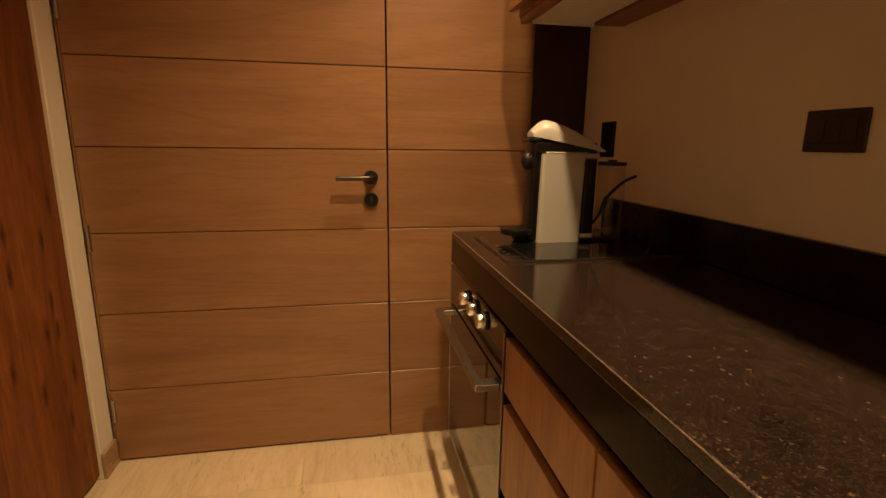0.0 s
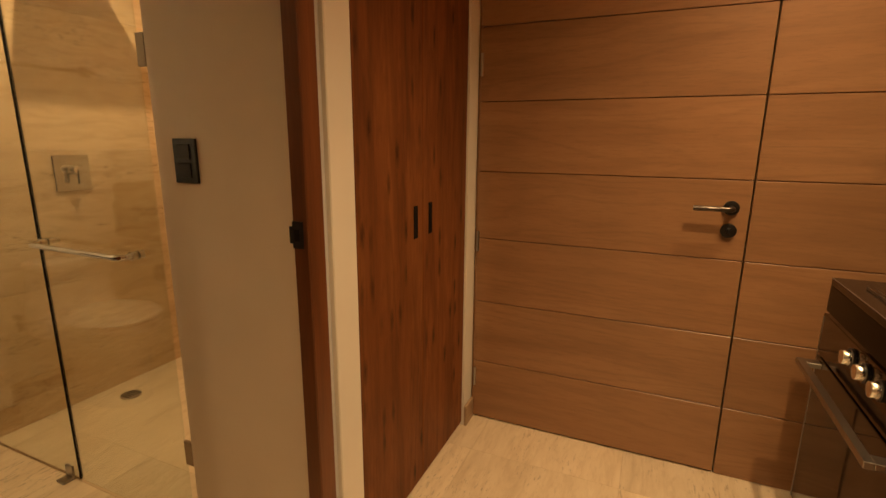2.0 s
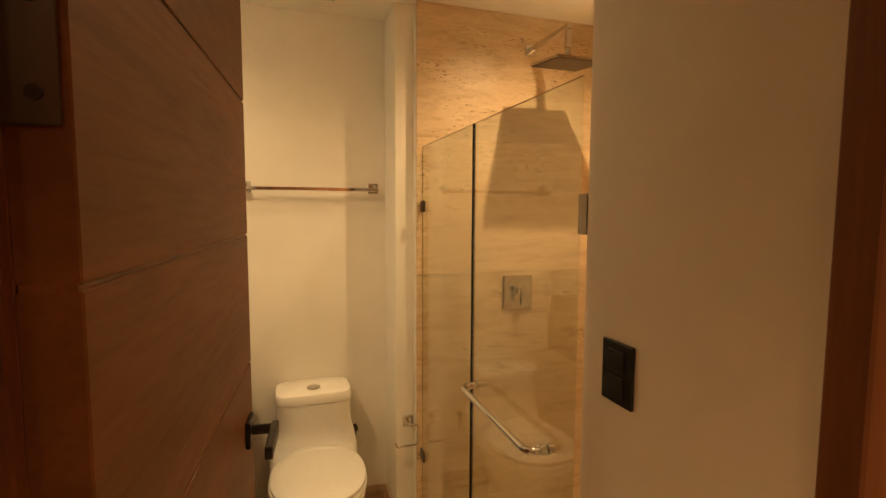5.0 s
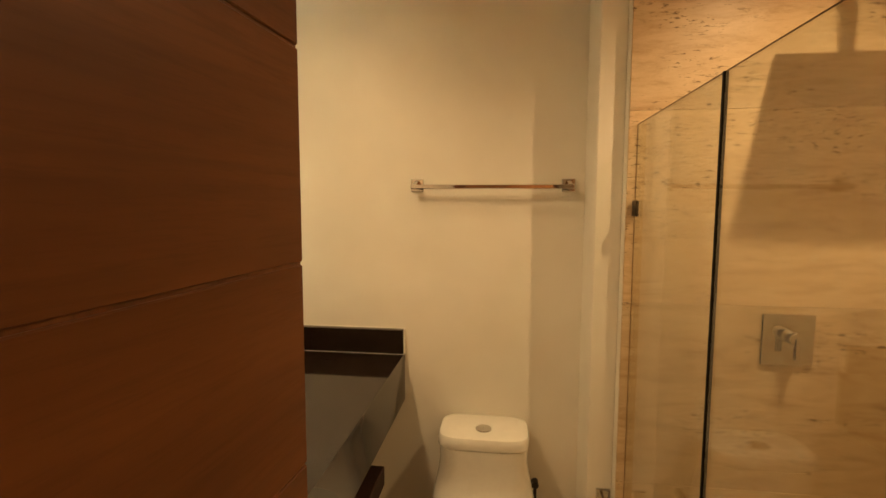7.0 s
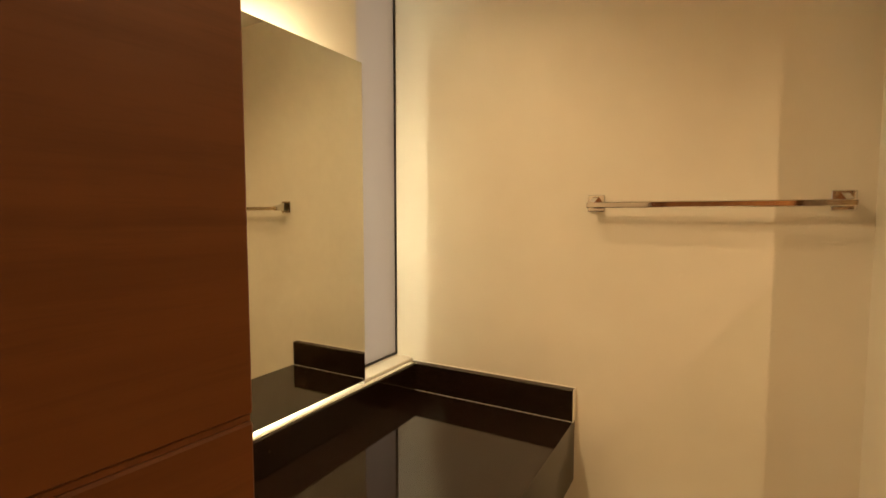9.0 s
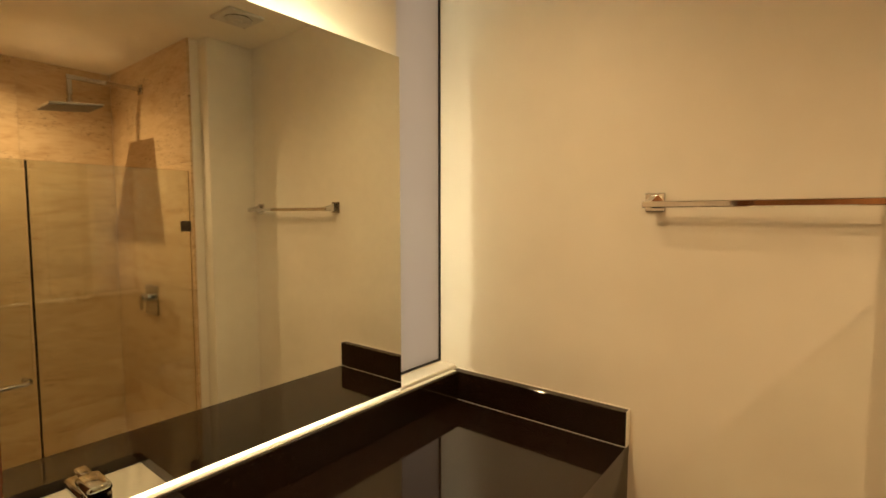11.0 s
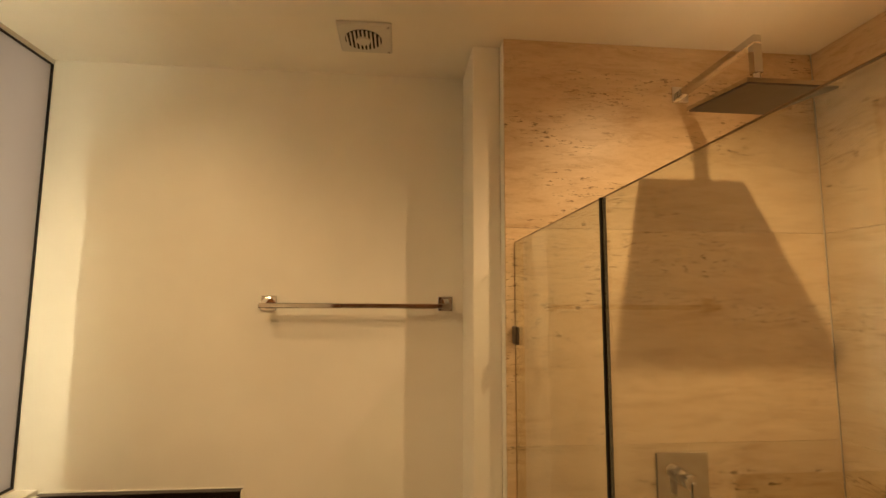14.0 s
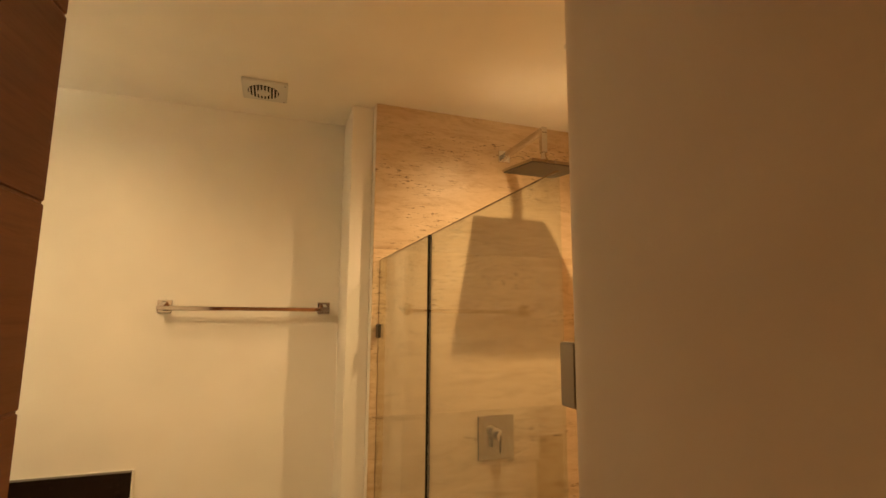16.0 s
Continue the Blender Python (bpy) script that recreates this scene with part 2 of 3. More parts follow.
CERAMIC = plain("white_ceramic", (0.85, 0.83, 0.78), 0.09, 0.0, 0.02, Coat_Weight=0.6, Coat_Roughness=0.04)
GLASS = glass("clear_glass", (0.93, 0.955, 0.93))
GLASS_EDGE = plain("glass_edge", (0.24, 0.145, 0.07), 0.5, Specular_IOR_Level=0.2)
SMOKED = glass("clear_plastic", (0.86, 0.84, 0.80), 0.04)
MIRROR = plain("silvered_mirror", (0.80, 0.82, 0.76), 0.02, 1.0, 0.0)
FROST = frosted("frosted_pane")
LENS = glowing("lamp_lens", WARM, 22)
LED = glowing("led_strip", COVE, 38)
MACHINE_WHITE = plain("satin_white_plastic", (0.52, 0.505, 0.47), 0.34)
KNOB_CHROME = plain("polished_chrome", (0.88, 0.86, 0.83), 0.12, 1.0, 0.03)
HINGE_STEEL = plain("bronzed_steel", (0.26, 0.21, 0.16), 0.34, 1.0)
EDGE_HIGHLIGHT = granite("edge_highlight_stone", (0.09, 0.062, 0.045), (0.22, 0.16, 0.11), 0.6, 0.3)
WHITE_TRIM = plain("white_trim", (0.78, 0.76, 0.70), 0.35)


# ---- building blocks ----
def thing(name, base, label, category, group="", turn=0.0, kind=""):
    ob = new(name)
    ob.empty_display_size = 0.05
    ob.matrix_world = pose(*base, 0, 0, turn)
    return tagged(ob, label, category, group, kind)


def part(name, bm, material, parent=None, label="", smooth=False, local=False):
    """Links bm as one mesh object; bm is in world metres, or in the parent's own when local."""
    root = Matrix()
    p = parent
    while p is not None and not local:
        root = p.matrix_basis @ root
        p = p.parent
    bm.transform(root.inverted())
    bmesh.ops.recalc_face_normals(bm, faces=bm.faces)
    me = bpy.data.meshes.new(name)
    bm.to_mesh(me), bm.free()
    me.materials.append(material)
    if smooth:
        for f in me.polygons:
            f.use_smooth = True
        me.set_sharp_from_angle(angle=radians(38))
    ob = new(name, me)
    ob.parent = parent
    if label:
        ob["label"] = label
    return ob


def box(lo, hi, bevel=0.0, bm=None, segments=1):
    bm = bm or bmesh.new()
    made = bmesh.ops.create_cube(bm, size=1.0)["verts"]
    for v in made:
        v.co = Vector([(a + b) / 2 + c * (b - a) for a, b, c in zip(lo, hi, v.co)])
    if bevel:
        edges = {e for v in made for e in v.link_edges}
        bmesh.ops.bevel(bm, geom=list(edges), offset=bevel, segments=segments, profile=0.5, affect="EDGES")
    return bm


def rod(a, b, r, bm=None, n=20, r2=None, bevel=0.0):
    bm = bm or bmesh.new()
    a, b = Vector(a), Vector(b)
    turn = (b - a).to_track_quat("Z", "Y").to_matrix().to_4x4()
    made = bmesh.ops.create_cone(bm, cap_ends=True, segments=n, radius1=r, radius2=r if r2 is None else r2, depth=(b - a).length)["verts"]
    if bevel:
        rims = {e for v in made for e in v.link_edges if len({round(w.co.z, 5) for w in e.verts}) == 1}
        out = bmesh.ops.bevel(bm, geom=list(rims), offset=bevel, segments=2, profile=0.5, affect="EDGES")
        made = list(set(v for v in made if v.is_valid) | set(out["verts"]))
    bmesh.ops.transform(bm, matrix=Matrix.Translation((a + b) / 2) @ turn, verts=made)
    return bm


def sweep(points, r, bend=0.02, n=12, bm=None):
    """A round bar along a polyline whose corners are rounded."""
    bm = bm or bmesh.new()
    pts = [Vector(p) for p in points]
    line = [pts[0]]
    for a, b, c in zip(pts, pts[1:], pts[2:]):
        s, e = b + (a - b).normalized() * bend, b + (c - b).normalized() * bend
        line += [(1 - u) ** 2 * s + 2 * u * (1 - u) * b + u * u * e for u in (0, 0.2, 0.4, 0.6, 0.8, 1)]
    line.append(pts[-1])
    rings, side = [], None
    for i, p in enumerate(line):
        d = (line[min(i + 1, len(line) - 1)] - line[max(i - 1, 0)]).normalized()
        side = d.orthogonal().normalized() if side is None else (side - side.dot(d) * d).normalized()
        up = d.cross(side)
        rings.append([bm.verts.new(p + r * (math.cos(k) * side + math.sin(k) * up)) for k in [2 * math.pi * j / n for j in range(n)]])
    for a, b in zip(rings, rings[1:]):
        for j in range(n):
            bm.faces.new((a[j], a[(j + 1) % n], b[(j + 1) % n], b[j]))
    bm.faces.new(rings[0]), bm.faces.new(rings[-1])
    return bm


def loft(sections, bm=None):
    """Skins closed loops of equal length, with caps."""
    bm = bm or bmesh.new()
    rings = [[bm.verts.new(p) for p in s] for s in sections]
    for a, b in zip(rings, rings[1:]):
        for j in range(len(a)):
            k = (j + 1) % len(a)
            bm.faces.new((a[j], a[k], b[k], b[j]))
    bm.faces.new(rings[0]), bm.faces.new(rings[-1])
    return bm


def oval(cx, cy, z, rx, ry, power=2.0, n=40):
    """A superellipse at height z."""
    out = []
    for j in range(n):
        c, s = math.cos(2 * math.pi * j / n), math.sin(2 * math.pi * j / n)
        out.append((cx + rx * math.copysign(abs(c) ** (2 / power), c), cy + ry * math.copysign(abs(s) ** (2 / power), s), z))
    return out


def prism(outline, z0, z1):
    return loft([[(x, y, z0) for x, y in outline], [(x, y, z1) for x, y in outline]])


def structure(name, bm, material, label="", smooth=False):
    return tagged(part(name, bm, material, None, label, smooth), kind="structure")


# ---- the shell ----
H = 2.44
floor = structure("floor", box((-2.9, -2.3, -0.12), (1.4, 2.3, -0.010)), GROUT, "cream travertine floor of large polished tiles")
ceiling = structure("ceiling", box((-2.9, -2.3, H), (1.4, 2.3, H + 0.1)), CEILING, "smooth cream painted ceiling")
wall_north = structure("wall_north", box((-0.60, 2.086, 2.10), (0.462, 2.2, H), 0, box((0.462, 2.086, 0), (1.32, 2.2, H), 0, box((-1.07, 2.086, 0), (-0.60, 2.2, H)))), WALL, "cream wall round the entrance door")
wall_landing = structure("wall_landing", box((-0.75, 2.2, 0), (0.75, 2.26, H)), WALL, "plain wall closing the landing outside the entrance door")
wall_east = structure("wall_east", box((1.22, -2.2, 0), (1.32, 2.086, H)), BEIGE, "beige painted kitchen wall above the black splashback")
wall_south = structure("wall_south", box((-0.60, -2.2, 0), (1.22, -2.1, H)), WALL, "plain cream wall at the end of the hall")
wall_hall = structure("wall_hall", box((-0.70, -2.2, 0), (-0.60, 0.205, H), 0, box((-0.70, 0.250, 2.432), (-0.60, 1.032, H))), BEIGE, "beige wall with the bathroom doorway")


def corner_wall():
    r, cx, cy = 0.075, -1.172, 1.0
    arc = [(cx + r - r * math.sin(a), cy + r - r * math.cos(a)) for a in [math.pi / 2 * i / 14 for i in range(15)]]
    return prism([(-0.637, 1.0)] + arc + [(-1.172, 2.086), (-1.07, 2.086), (-1.07, 1.10), (-0.637, 1.10)], 0, H)


wall_switch = structure("wall_switch", corner_wall(), BEIGE, "beige wall with a rounded plaster corner beside the shower", True)
wall_closet = structure("wall_closet", box((-0.636, 1.046, 0), (-0.585, 1.152, H), 0.003, box((-0.66, 1.97, 0), (-0.574, 2.066, H), 0.003)), WALL, "narrow cream wall strips either side of the closet")
wall_closet_top = structure("wall_closet_top", box((-0.66, 1.152, 2.36), (-0.60, 1.97, H)), WALL, "cream wall above the closet doors")
wall_gap = structure("wall_gap", box((-0.636, 1.027, 0), (-0.600, 1.046, H)), paint("grey_sealant", (0.55, 0.56, 0.56), 0.5), "pale grey recessed strip beside the door frame")
wall_west = structure("wall_west", box((-2.78, -0.60, 0), (-2.68, 0.90, H)), WALL, "cream bathroom wall behind the toilet")
wall_pier = structure("wall_pier", box((-2.78, 0.90, 0), (-2.45, 0.986, H), 0.003), WALL, "narrow cream pier between the toilet and the shower")
wall_shower_west = structure("wall_shower_west", box((-2.78, 0.986, 0), (-2.412, 2.20, H), 0.002), WALL, "boxed-out cream wall carrying the shower fittings")
wall_shower_north = structure("wall_shower_north", box((-2.412, 2.012, 0), (-1.1725, 2.2, H)), WALL, "shower end wall behind stone tiles")
wall_vanity = structure("wall_vanity", box((-2.45, -0.60, 0), (-0.70, -0.485, H), 0, box((-2.68, -0.60, 0), (-2.45, -0.485, 1.060), 0, box((-2.68, -0.60, 2.425), (-2.45, -0.485, H)))), WALL, "cream wall lit from behind the mirror")
ledge = structure("ledge", box((-2.68, -0.4848, 0.90), (-2.39, -0.4165, 1.058), 0.003, box((-2.39, -0.4848, 0.90), (-0.70, -0.4165, 1.040), 0.002)), WHITE_TRIM, "white ledge behind the mirror")
skirt = STONE_BASE
baseboard = structure("baseboard", box((-2.68, 0.21, 0), (-2.668, 0.888, 0.10), 0.002, box((-2.68, 0.888, 0), (-2.438, 0.90, 0.10), 0.002, box((-2.45, 0.90, 0), (-2.438, 0.986, 0.10), 0.002))), skirt, "brown travertine skirting")
baseboard_hall = structure("baseboard_hall", box((-0.574, 1.968, 0), (-0.562, 2.064, 0.10), 0.002, box((-0.60, -2.1, 0), (-0.588, 0.20, 0.10), 0.002)), skirt, "travertine skirting block beside the entrance door")
threshold = structure("threshold", box((-2.40, 1.012, -0.002), (-1.150, 1.024, 0.0015), 0.0005), GROUT, "pale joint line under the shower glass")

# window beside the mirror
window = tagged(new("window_1"), "tall frosted window beside the bathroom mirror", "window", kind="structure")
window.matrix_world = pose(-2.565, -0.49, 1.06)
part("pane", box((-2.672, -0.498, 1.068), (-2.452, -0.492, 2.42)), FROST, window, "frosted grey pane")
for n, lo, hi in (("frame_side", (-2.6798, -0.500, 1.0602), (-2.673, -0.487, 2.425)), ("frame_bottom", (-2.673, -0.500, 1.0602), (-2.45, -0.487, 1.0675)), ("frame_top", (-2.673, -0.500, 2.4185), (-2.45, -0.487, 2.425))):
    part(n, box(lo, hi, 0.001), BLACK_METAL, window, "thin black frame")

# bathroom door frame and door
frame_2 = tagged(new("door_frame"), "dark stained wooden door frame of the bathroom", "door frame", kind="structure")
frame_2.matrix_world = pose(-0.64, 0.6, 0)
part("jamb", box((-0.655, 0.205, 0), (-0.592, 0.247, 2.431), 0.003), OAK_DARK, frame_2)
part("stop", box((-0.70, 0.190, 0), (-0.6665, 0.2500, 2.431), 0, box((-0.6665, 0.190, 0), (-0.655, 0.2485, 2.431))), OAK_DARK, frame_2)
part("jamb", box((-0.638, 0.964, 0), (-0.592, 1.026, 2.431), 0.003), OAK_DARK, frame_2)
part("head", box((-0.660, 0.251, 2.405), (-0.592, 0.962, 2.431), 0.003), OAK_DARK, frame_2)
strike = part("strike_plate", box((-0.637, 0.9605, 1.040), (-0.606, 0.964, 1.105), 0.001), BLACK_METAL, frame_2, "black strike plate with a latch hole")
part("lip", box((-0.643, 0.9565, 1.052), (-0.634, 0.9604, 1.093), 0.0015), BLACK_METAL, strike)
part("latch_hole", box((-0.630, 0.9595, 1.058), (-0.616, 0.961, 1.086)), SEAL, strike)

HX, HY, FX, FY = -0.662, 0.289, -1.342, 0.3457
door_2 = thing("bathroom_door", (HX, HY, 0), "open brown wooden bathroom door with horizontal grooves", "door", turn=math.degrees(math.atan2(FY - HY, FX - HX)))
L2 = math.hypot(FX - HX, FY - HY)
part("core", box((0.0003, 0.003, 0.012), (L2 - 0.0003, 0.037, 2.395)), OAK_DARK, door_2, local=True)
DOOR_OAK = wood("door_oak", (0.195, 0.070, 0.019), (0.15, 0.051, 0.0135), (0.105, 0.034, 0.009), (1.3, 10, 16), 0.48, 0.0, 0.25, 0.0, 0.28)
for k in range(11):
    z0, z1 = max(0.010, 0.160 + 0.264 * (k - 1) + 0.002), min(2.397, 0.160 + 0.264 * k - 0.002)
    if z1 > z0:
        part("panel", box((0, 0.0, z0), (L2, 0.040, z1), 0.0015), DOOR_OAK, door_2, local=True)
lever = part("door_handle", box((L2 - 0.090, -0.009, 1.068), (L2 - 0.036, -0.0005, 1.122), 0.002), BLACK_METAL, door_2, "black lever handle with a square rose", local=True)
part("lever", box((L2 - 0.170, -0.058, 1.084), (L2 - 0.052, -0.044, 1.108), 0.002, rod((L2 - 0.063, -0.009, 1.096), (L2 - 0.063, -0.050, 1.096), 0.010)), BLACK_METAL, lever, local=True)
part("lever", box((L2 - 0.170, 0.084, 1.084), (L2 - 0.052, 0.098, 1.108), 0.002, rod((L2 - 0.063, 0.0405, 1.096), (L2 - 0.063, 0.090, 1.096), 0.010, box((L2 - 0.090, 0.0405, 1.068), (L2 - 0.036, 0.049, 1.122), 0.002))), BLACK_METAL, lever, local=True)
for z in (0.25, 1.636):
    h = part("hinge", box((-0.656, 0.247, z - 0.05), (-0.618, 0.2495, z + 0.05), 0.0008, box((-0.661, 0.2505, z - 0.05), (-0.6585, 0.284, z + 0.05), 0.0008)), STEEL_DARK, frame_2, "dark steel hinge leaf")
    part("screw", rod((-0.6584, 0.27, z + 0.03), (-0.6570, 0.27, z + 0.03), 0.005), BLACK_METAL, h)
    part("screw", rod((-0.6584, 0.27, z - 0.03), (-0.6570, 0.27, z - 0.03), 0.005), BLACK_METAL, h)

# ---- entrance ----
GROOVES = [0.0, 0.29, 0.582, 0.874, 1.166, 1.453, 1.745, 2.04, 2.33]
door_1 = thing("entrance_door", (-0.05, 2.09, 0), "closed oak entrance door of wide horizontal boards", "door")
part("core", box((-0.562, 2.078, 0.006), (0.450, 2.112, 2.095)), OAK_DARK, door_1)
for k in range(8):
    z0, z1 = (0.008 if k == 0 else GROOVES[k] + 0.0018), min(GROOVES[k + 1], 2.092) - 0.0018
    part("board", box((-0.565, 2.070, z0), (0.4535, 2.080, z1), 0.0014), OAK, door_1)
entry = part("door_handle", rod((0.395, 2.070, 1.066), (0.395, 2.058, 1.066), 0.026, None, 28, None, 0.002), BLACK_METAL, door_1, "black and steel lever handle", True)
part("lever", sweep([(0.395, 2.058, 1.066), (0.395, 2.012, 1.066), (0.270, 2.012, 1.066)], 0.0095, 0.012), STEEL_DARK, entry, "dark steel lever", True)
part("lock_rose", rod((0.395, 2.070, 0.984), (0.395, 2.056, 0.984), 0.026, None, 28, None, 0.002), BLACK_METAL, door_1, "round black deadbolt rose", True)
part("thumb_turn", box((0.388, 2.046, 0.974), (0.402, 2.056, 0.994), 0.002), BLACK_METAL, door_1)
for z in (0.21, 0.86, 1.60):
    part("hinge", rod((-0.560, 2.066, z - 0.045), (-0.560, 2.066, z + 0.045), 0.006), STEEL, door_1, "steel hinge knuckle", True)
part("edge_strip", box((-0.5735, 2.0705, 0.008), (-0.5662, 2.086, 2.092)), OAK, door_1)
panelling = tagged(new("wall_panelling"), "oak panelling beside the entrance door, grooved like it", "wall panelling", kind="structure")
panelling.matrix_world = pose(0.74, 2.078, 0)
part("backing", box((0.462, 2.080, 0), (1.22, 2.086, H)), OAK_DARK, panelling)
for k in range(9):
    z1 = GROOVES[k + 1] if k < 8 else H
    z0 = GROOVES[k] if k < 8 else GROOVES[8]
    part("board", box((0.4595, 2.070, z0 + 0.0018), (1.005, 2.081, z1 - 0.0018), 0.0014), OAK, panelling)
# Near-black strip over the corner boards stands in for the cabinet's shade.
part("filler_strip", box((1.006, 2.062, 0), (1.219, 2.079, H), 0.001), WENGE, panelling, "dark strip that paints the shaded corner of the panelling")

# ---- closet ----
closet = thing("closet", (-0.6, 1.56, 0), "tall rustic wooden closet with two closed doors", "closet")
part("carcass", box((-1.065, 1.153, 0.02), (-0.61, 1.969, 2.355)), OAK_DARK, closet)
for y0, y1, hy in ((1.154, 1.558, 1.503), (1.5605, 1.968, 1.618)):
    d = part("door", box((-0.607, y0, 0.02), (-0.585, y1, 2.35), 0.0015), RUSTIC, closet, "rustic wood door with dark knots")
    # The slot isn't cut; a black plate paints the shade inside it.
    part("handle", box((-0.5860, hy - 0.0145, 0.970), (-0.5825, hy + 0.0145, 1.081), 0.0016), SEAL, d, "slot handle drawn as a black plate for its dark recess")
part("plinth", box((-0.64, 1.154, 0.0), (-0.60, 1.968, 0.02)), WENGE, closet)

# ---- kitchen run ----
worktop = thing("worktop", (0.93, 0.6, 0.79), "speckled black granite worktop with splashback", "worktop")
part("slab", box((0.654, -1.6, 0.876), (1.22, 1.836, 0.90), 0.003, None, 2), GRANITE, worktop)
# Paler granite along the slab's edge paints the highlight it catches.
part("arris", box((0.6533, -1.6, 0.8975), (0.6556, 1.8358, 0.9003), 0.0008), EDGE_HIGHLIGHT, worktop, "front arris with its highlight put in as paler stone")
part("apron", box((0.6545, -1.6, 0.795), (0.676, 1.8355, 0.8757), 0.0006), HONED, worktop, "black stone front edge")
part("splashback", box((1.198, -1.6, 0.9005), (1.2195, 1.836, 1.012), 0.002), HONED, worktop, "black stone splashback")
DRAWERS = [(1.238, 0.822), (0.817, 0.40), (0.395, -0.02), (-0.025, -0.44)]
for y1, y0 in DRAWERS:
    unit = thing("base_cabinet", (0.94, (y0 + y1) / 2, 0), "wooden base cabinet with drawers and black finger gaps", "cabinet", "kitchen base cabinets")
    part("body", box((0.684, y0, 0.10), (1.21, y1, 0.79)), BLACK_PLASTIC, unit, "black carcass")
    part("plinth", box((0.72, y0, 0.0), (0.74, y1, 0.10)), BLACK_PLASTIC, unit)
    for z0, z1 in ((0.628, 0.762), (0.375, 0.596), (0.11, 0.343)):
        part("drawer_front", box((0.660, y0 + 0.001, z0), (0.680, y1 - 0.001, z1), 0.0012), CABINET, unit)

oven = thing("oven", (0.94, 1.55, 0.10), "built-in black glass oven with steel handle and knobs", "oven")
part("body", box((0.685, 1.242, 0.10), (1.20, 1.868, 0.785)), BLACK_PLASTIC, oven)
part("control_panel", box((0.660, 1.246, 0.648), (0.684, 1.866, 0.778), 0.002), PANEL_STEEL, oven, "dark brushed steel control panel")
odoor = part("door", box((0.660, 1.246, 0.125), (0.684, 1.866, 0.640), 0.002), BLACK_GLASS, oven, "black glass oven door")
for y in (1.2465, 1.8585):
    part("trim", box((0.6585, y, 0.125), (0.6605, y + 0.006, 0.768)), STEEL, odoor)
part("handle", box((0.601, 1.272, 0.612), (0.622, 1.840, 0.630), 0.0015, box((0.622, 1.272, 0.613), (0.660, 1.308, 0.629), 0.001, box((0.622, 1.804, 0.613), (0.660, 1.840, 0.629), 0.001))), STEEL, odoor, "flat steel bar handle")
for y in (1.41, 1.505, 1.60):
    k = part("knob", rod((0.660, y, 0.738), (0.634, y, 0.738), 0.022, None, 24, 0.019, 0.001), KNOB_CHROME, oven, "chrome oven knob", True)
    part("skirt", rod((0.660, y, 0.738), (0.653, y, 0.738), 0.026, None, 24), BLACK_PLASTIC, k, "", True)
part("plinth", box((0.70, 1.246, 0.0), (0.715, 1.866, 0.12)), STONE_BASE, oven)

cooktop = thing("cooktop", (0.93, 1.545, 0.90), "black glass cooktop set in the worktop", "cooktop")
part("glass", box((0.705, 1.374, 0.9005), (1.185, 1.722, 0.906), 0.002), BLACK_GLASS, cooktop)
for lo, hi in (((0.702, 1.372, 0.9005), (0.7048, 1.724, 0.9065)), ((0.702, 1.371, 0.9005), (1.187, 1.3738, 0.9065))):
    part("rim", box(lo, hi), STEEL, cooktop, "thin steel rim")
for lo, hi in (((0.716, 1.385, 0.9060), (0.7175, 1.712, 0.9063)), ((0.716, 1.385, 0.9060), (0.86, 1.3865, 0.9063)), ((0.76, 1.387, 0.9060), (0.7615, 1.56, 0.9063))):
    part("printed_line", box(lo, hi), STEEL, cooktop, "thin printed line")
for k in range(4):
    part("touch_mark", box((0.722, 1.44 + 0.035 * k, 0.906), (0.730, 1.452 + 0.035 * k, 0.9064)), STEEL, cooktop)

WALL_CABINETS = [(1.836, 1.40), (1.397, 0.95), (0.947, 0.40), (0.397, -0.15), (-0.153, -0.70), (-0.703, -1.25)]
for y1, y0 in WALL_CABINETS:
    unit = thing("wall_cabinet", (1.03, (y0 + y1) / 2, 1.58), "wooden wall cabinet with a recessed grip under its door", "cabinet", "kitchen wall cabinets")
    part("body", box((0.860, y0, 1.583), (1.2195, y1, 2.36), 0.001), CABINET, unit)
    part("door", box((0.826, y0 + 0.001, 1.597), (0.846, y1 - 0.001, 2.36), 0.0015), CABINET, unit)
    part("underside", box((0.906, y0 + 0.001, 1.572), (1.098, y1 - 0.012, 1.5826), 0.001), WHITE_TRIM, unit, "pale underside panel")
    part("end_rail", box((0.906, y1 - 0.011, 1.567), (1.114, y1 - 0.001, 1.5826), 0.001), WHITE_TRIM, unit)
    part("back_gap", box((1.100, y0, 1.580), (1.112, y1 - 0.012, 1.5828)), BLACK_PLASTIC, unit)
    part("back_strip", box((1.115, y0, 1.573), (1.219, y1 - 0.001, 1.5826), 0.001), CABINET, unit)
    part("grip", box((0.866, y0, 1.563), (0.888, y1, 1.5826), 0.001), CABINET, unit)

socket = thing("socket_plate", (1.22, 1.036, 1.22), "black wall plate with sockets", "socket")
part("plate", box((1.213, 0.975, 1.180), (1.2198, 1.097, 1.258), 0.002), BLACK_PLASTIC, socket)
for y in (1.005, 1.036, 1.067):
    part("insert", box((1.2112, y - 0.013, 1.196), (1.2135, y + 0.013, 1.242), 0.0008), BLACK_PLASTIC, socket)
socket_b = thing("socket_plate", (1.22, 1.87, 1.21), "black upright wall socket above the coffee machine", "socket")
part("plate", box((1.213, 1.822, 1.150), (1.2198, 1.912, 1.272), 0.002), BLACK_PLASTIC, socket_b)
part("insert", box((1.2112, 1.842, 1.17), (1.2135, 1.892, 1.25), 0.0008), BLACK_PLASTIC, socket_b)

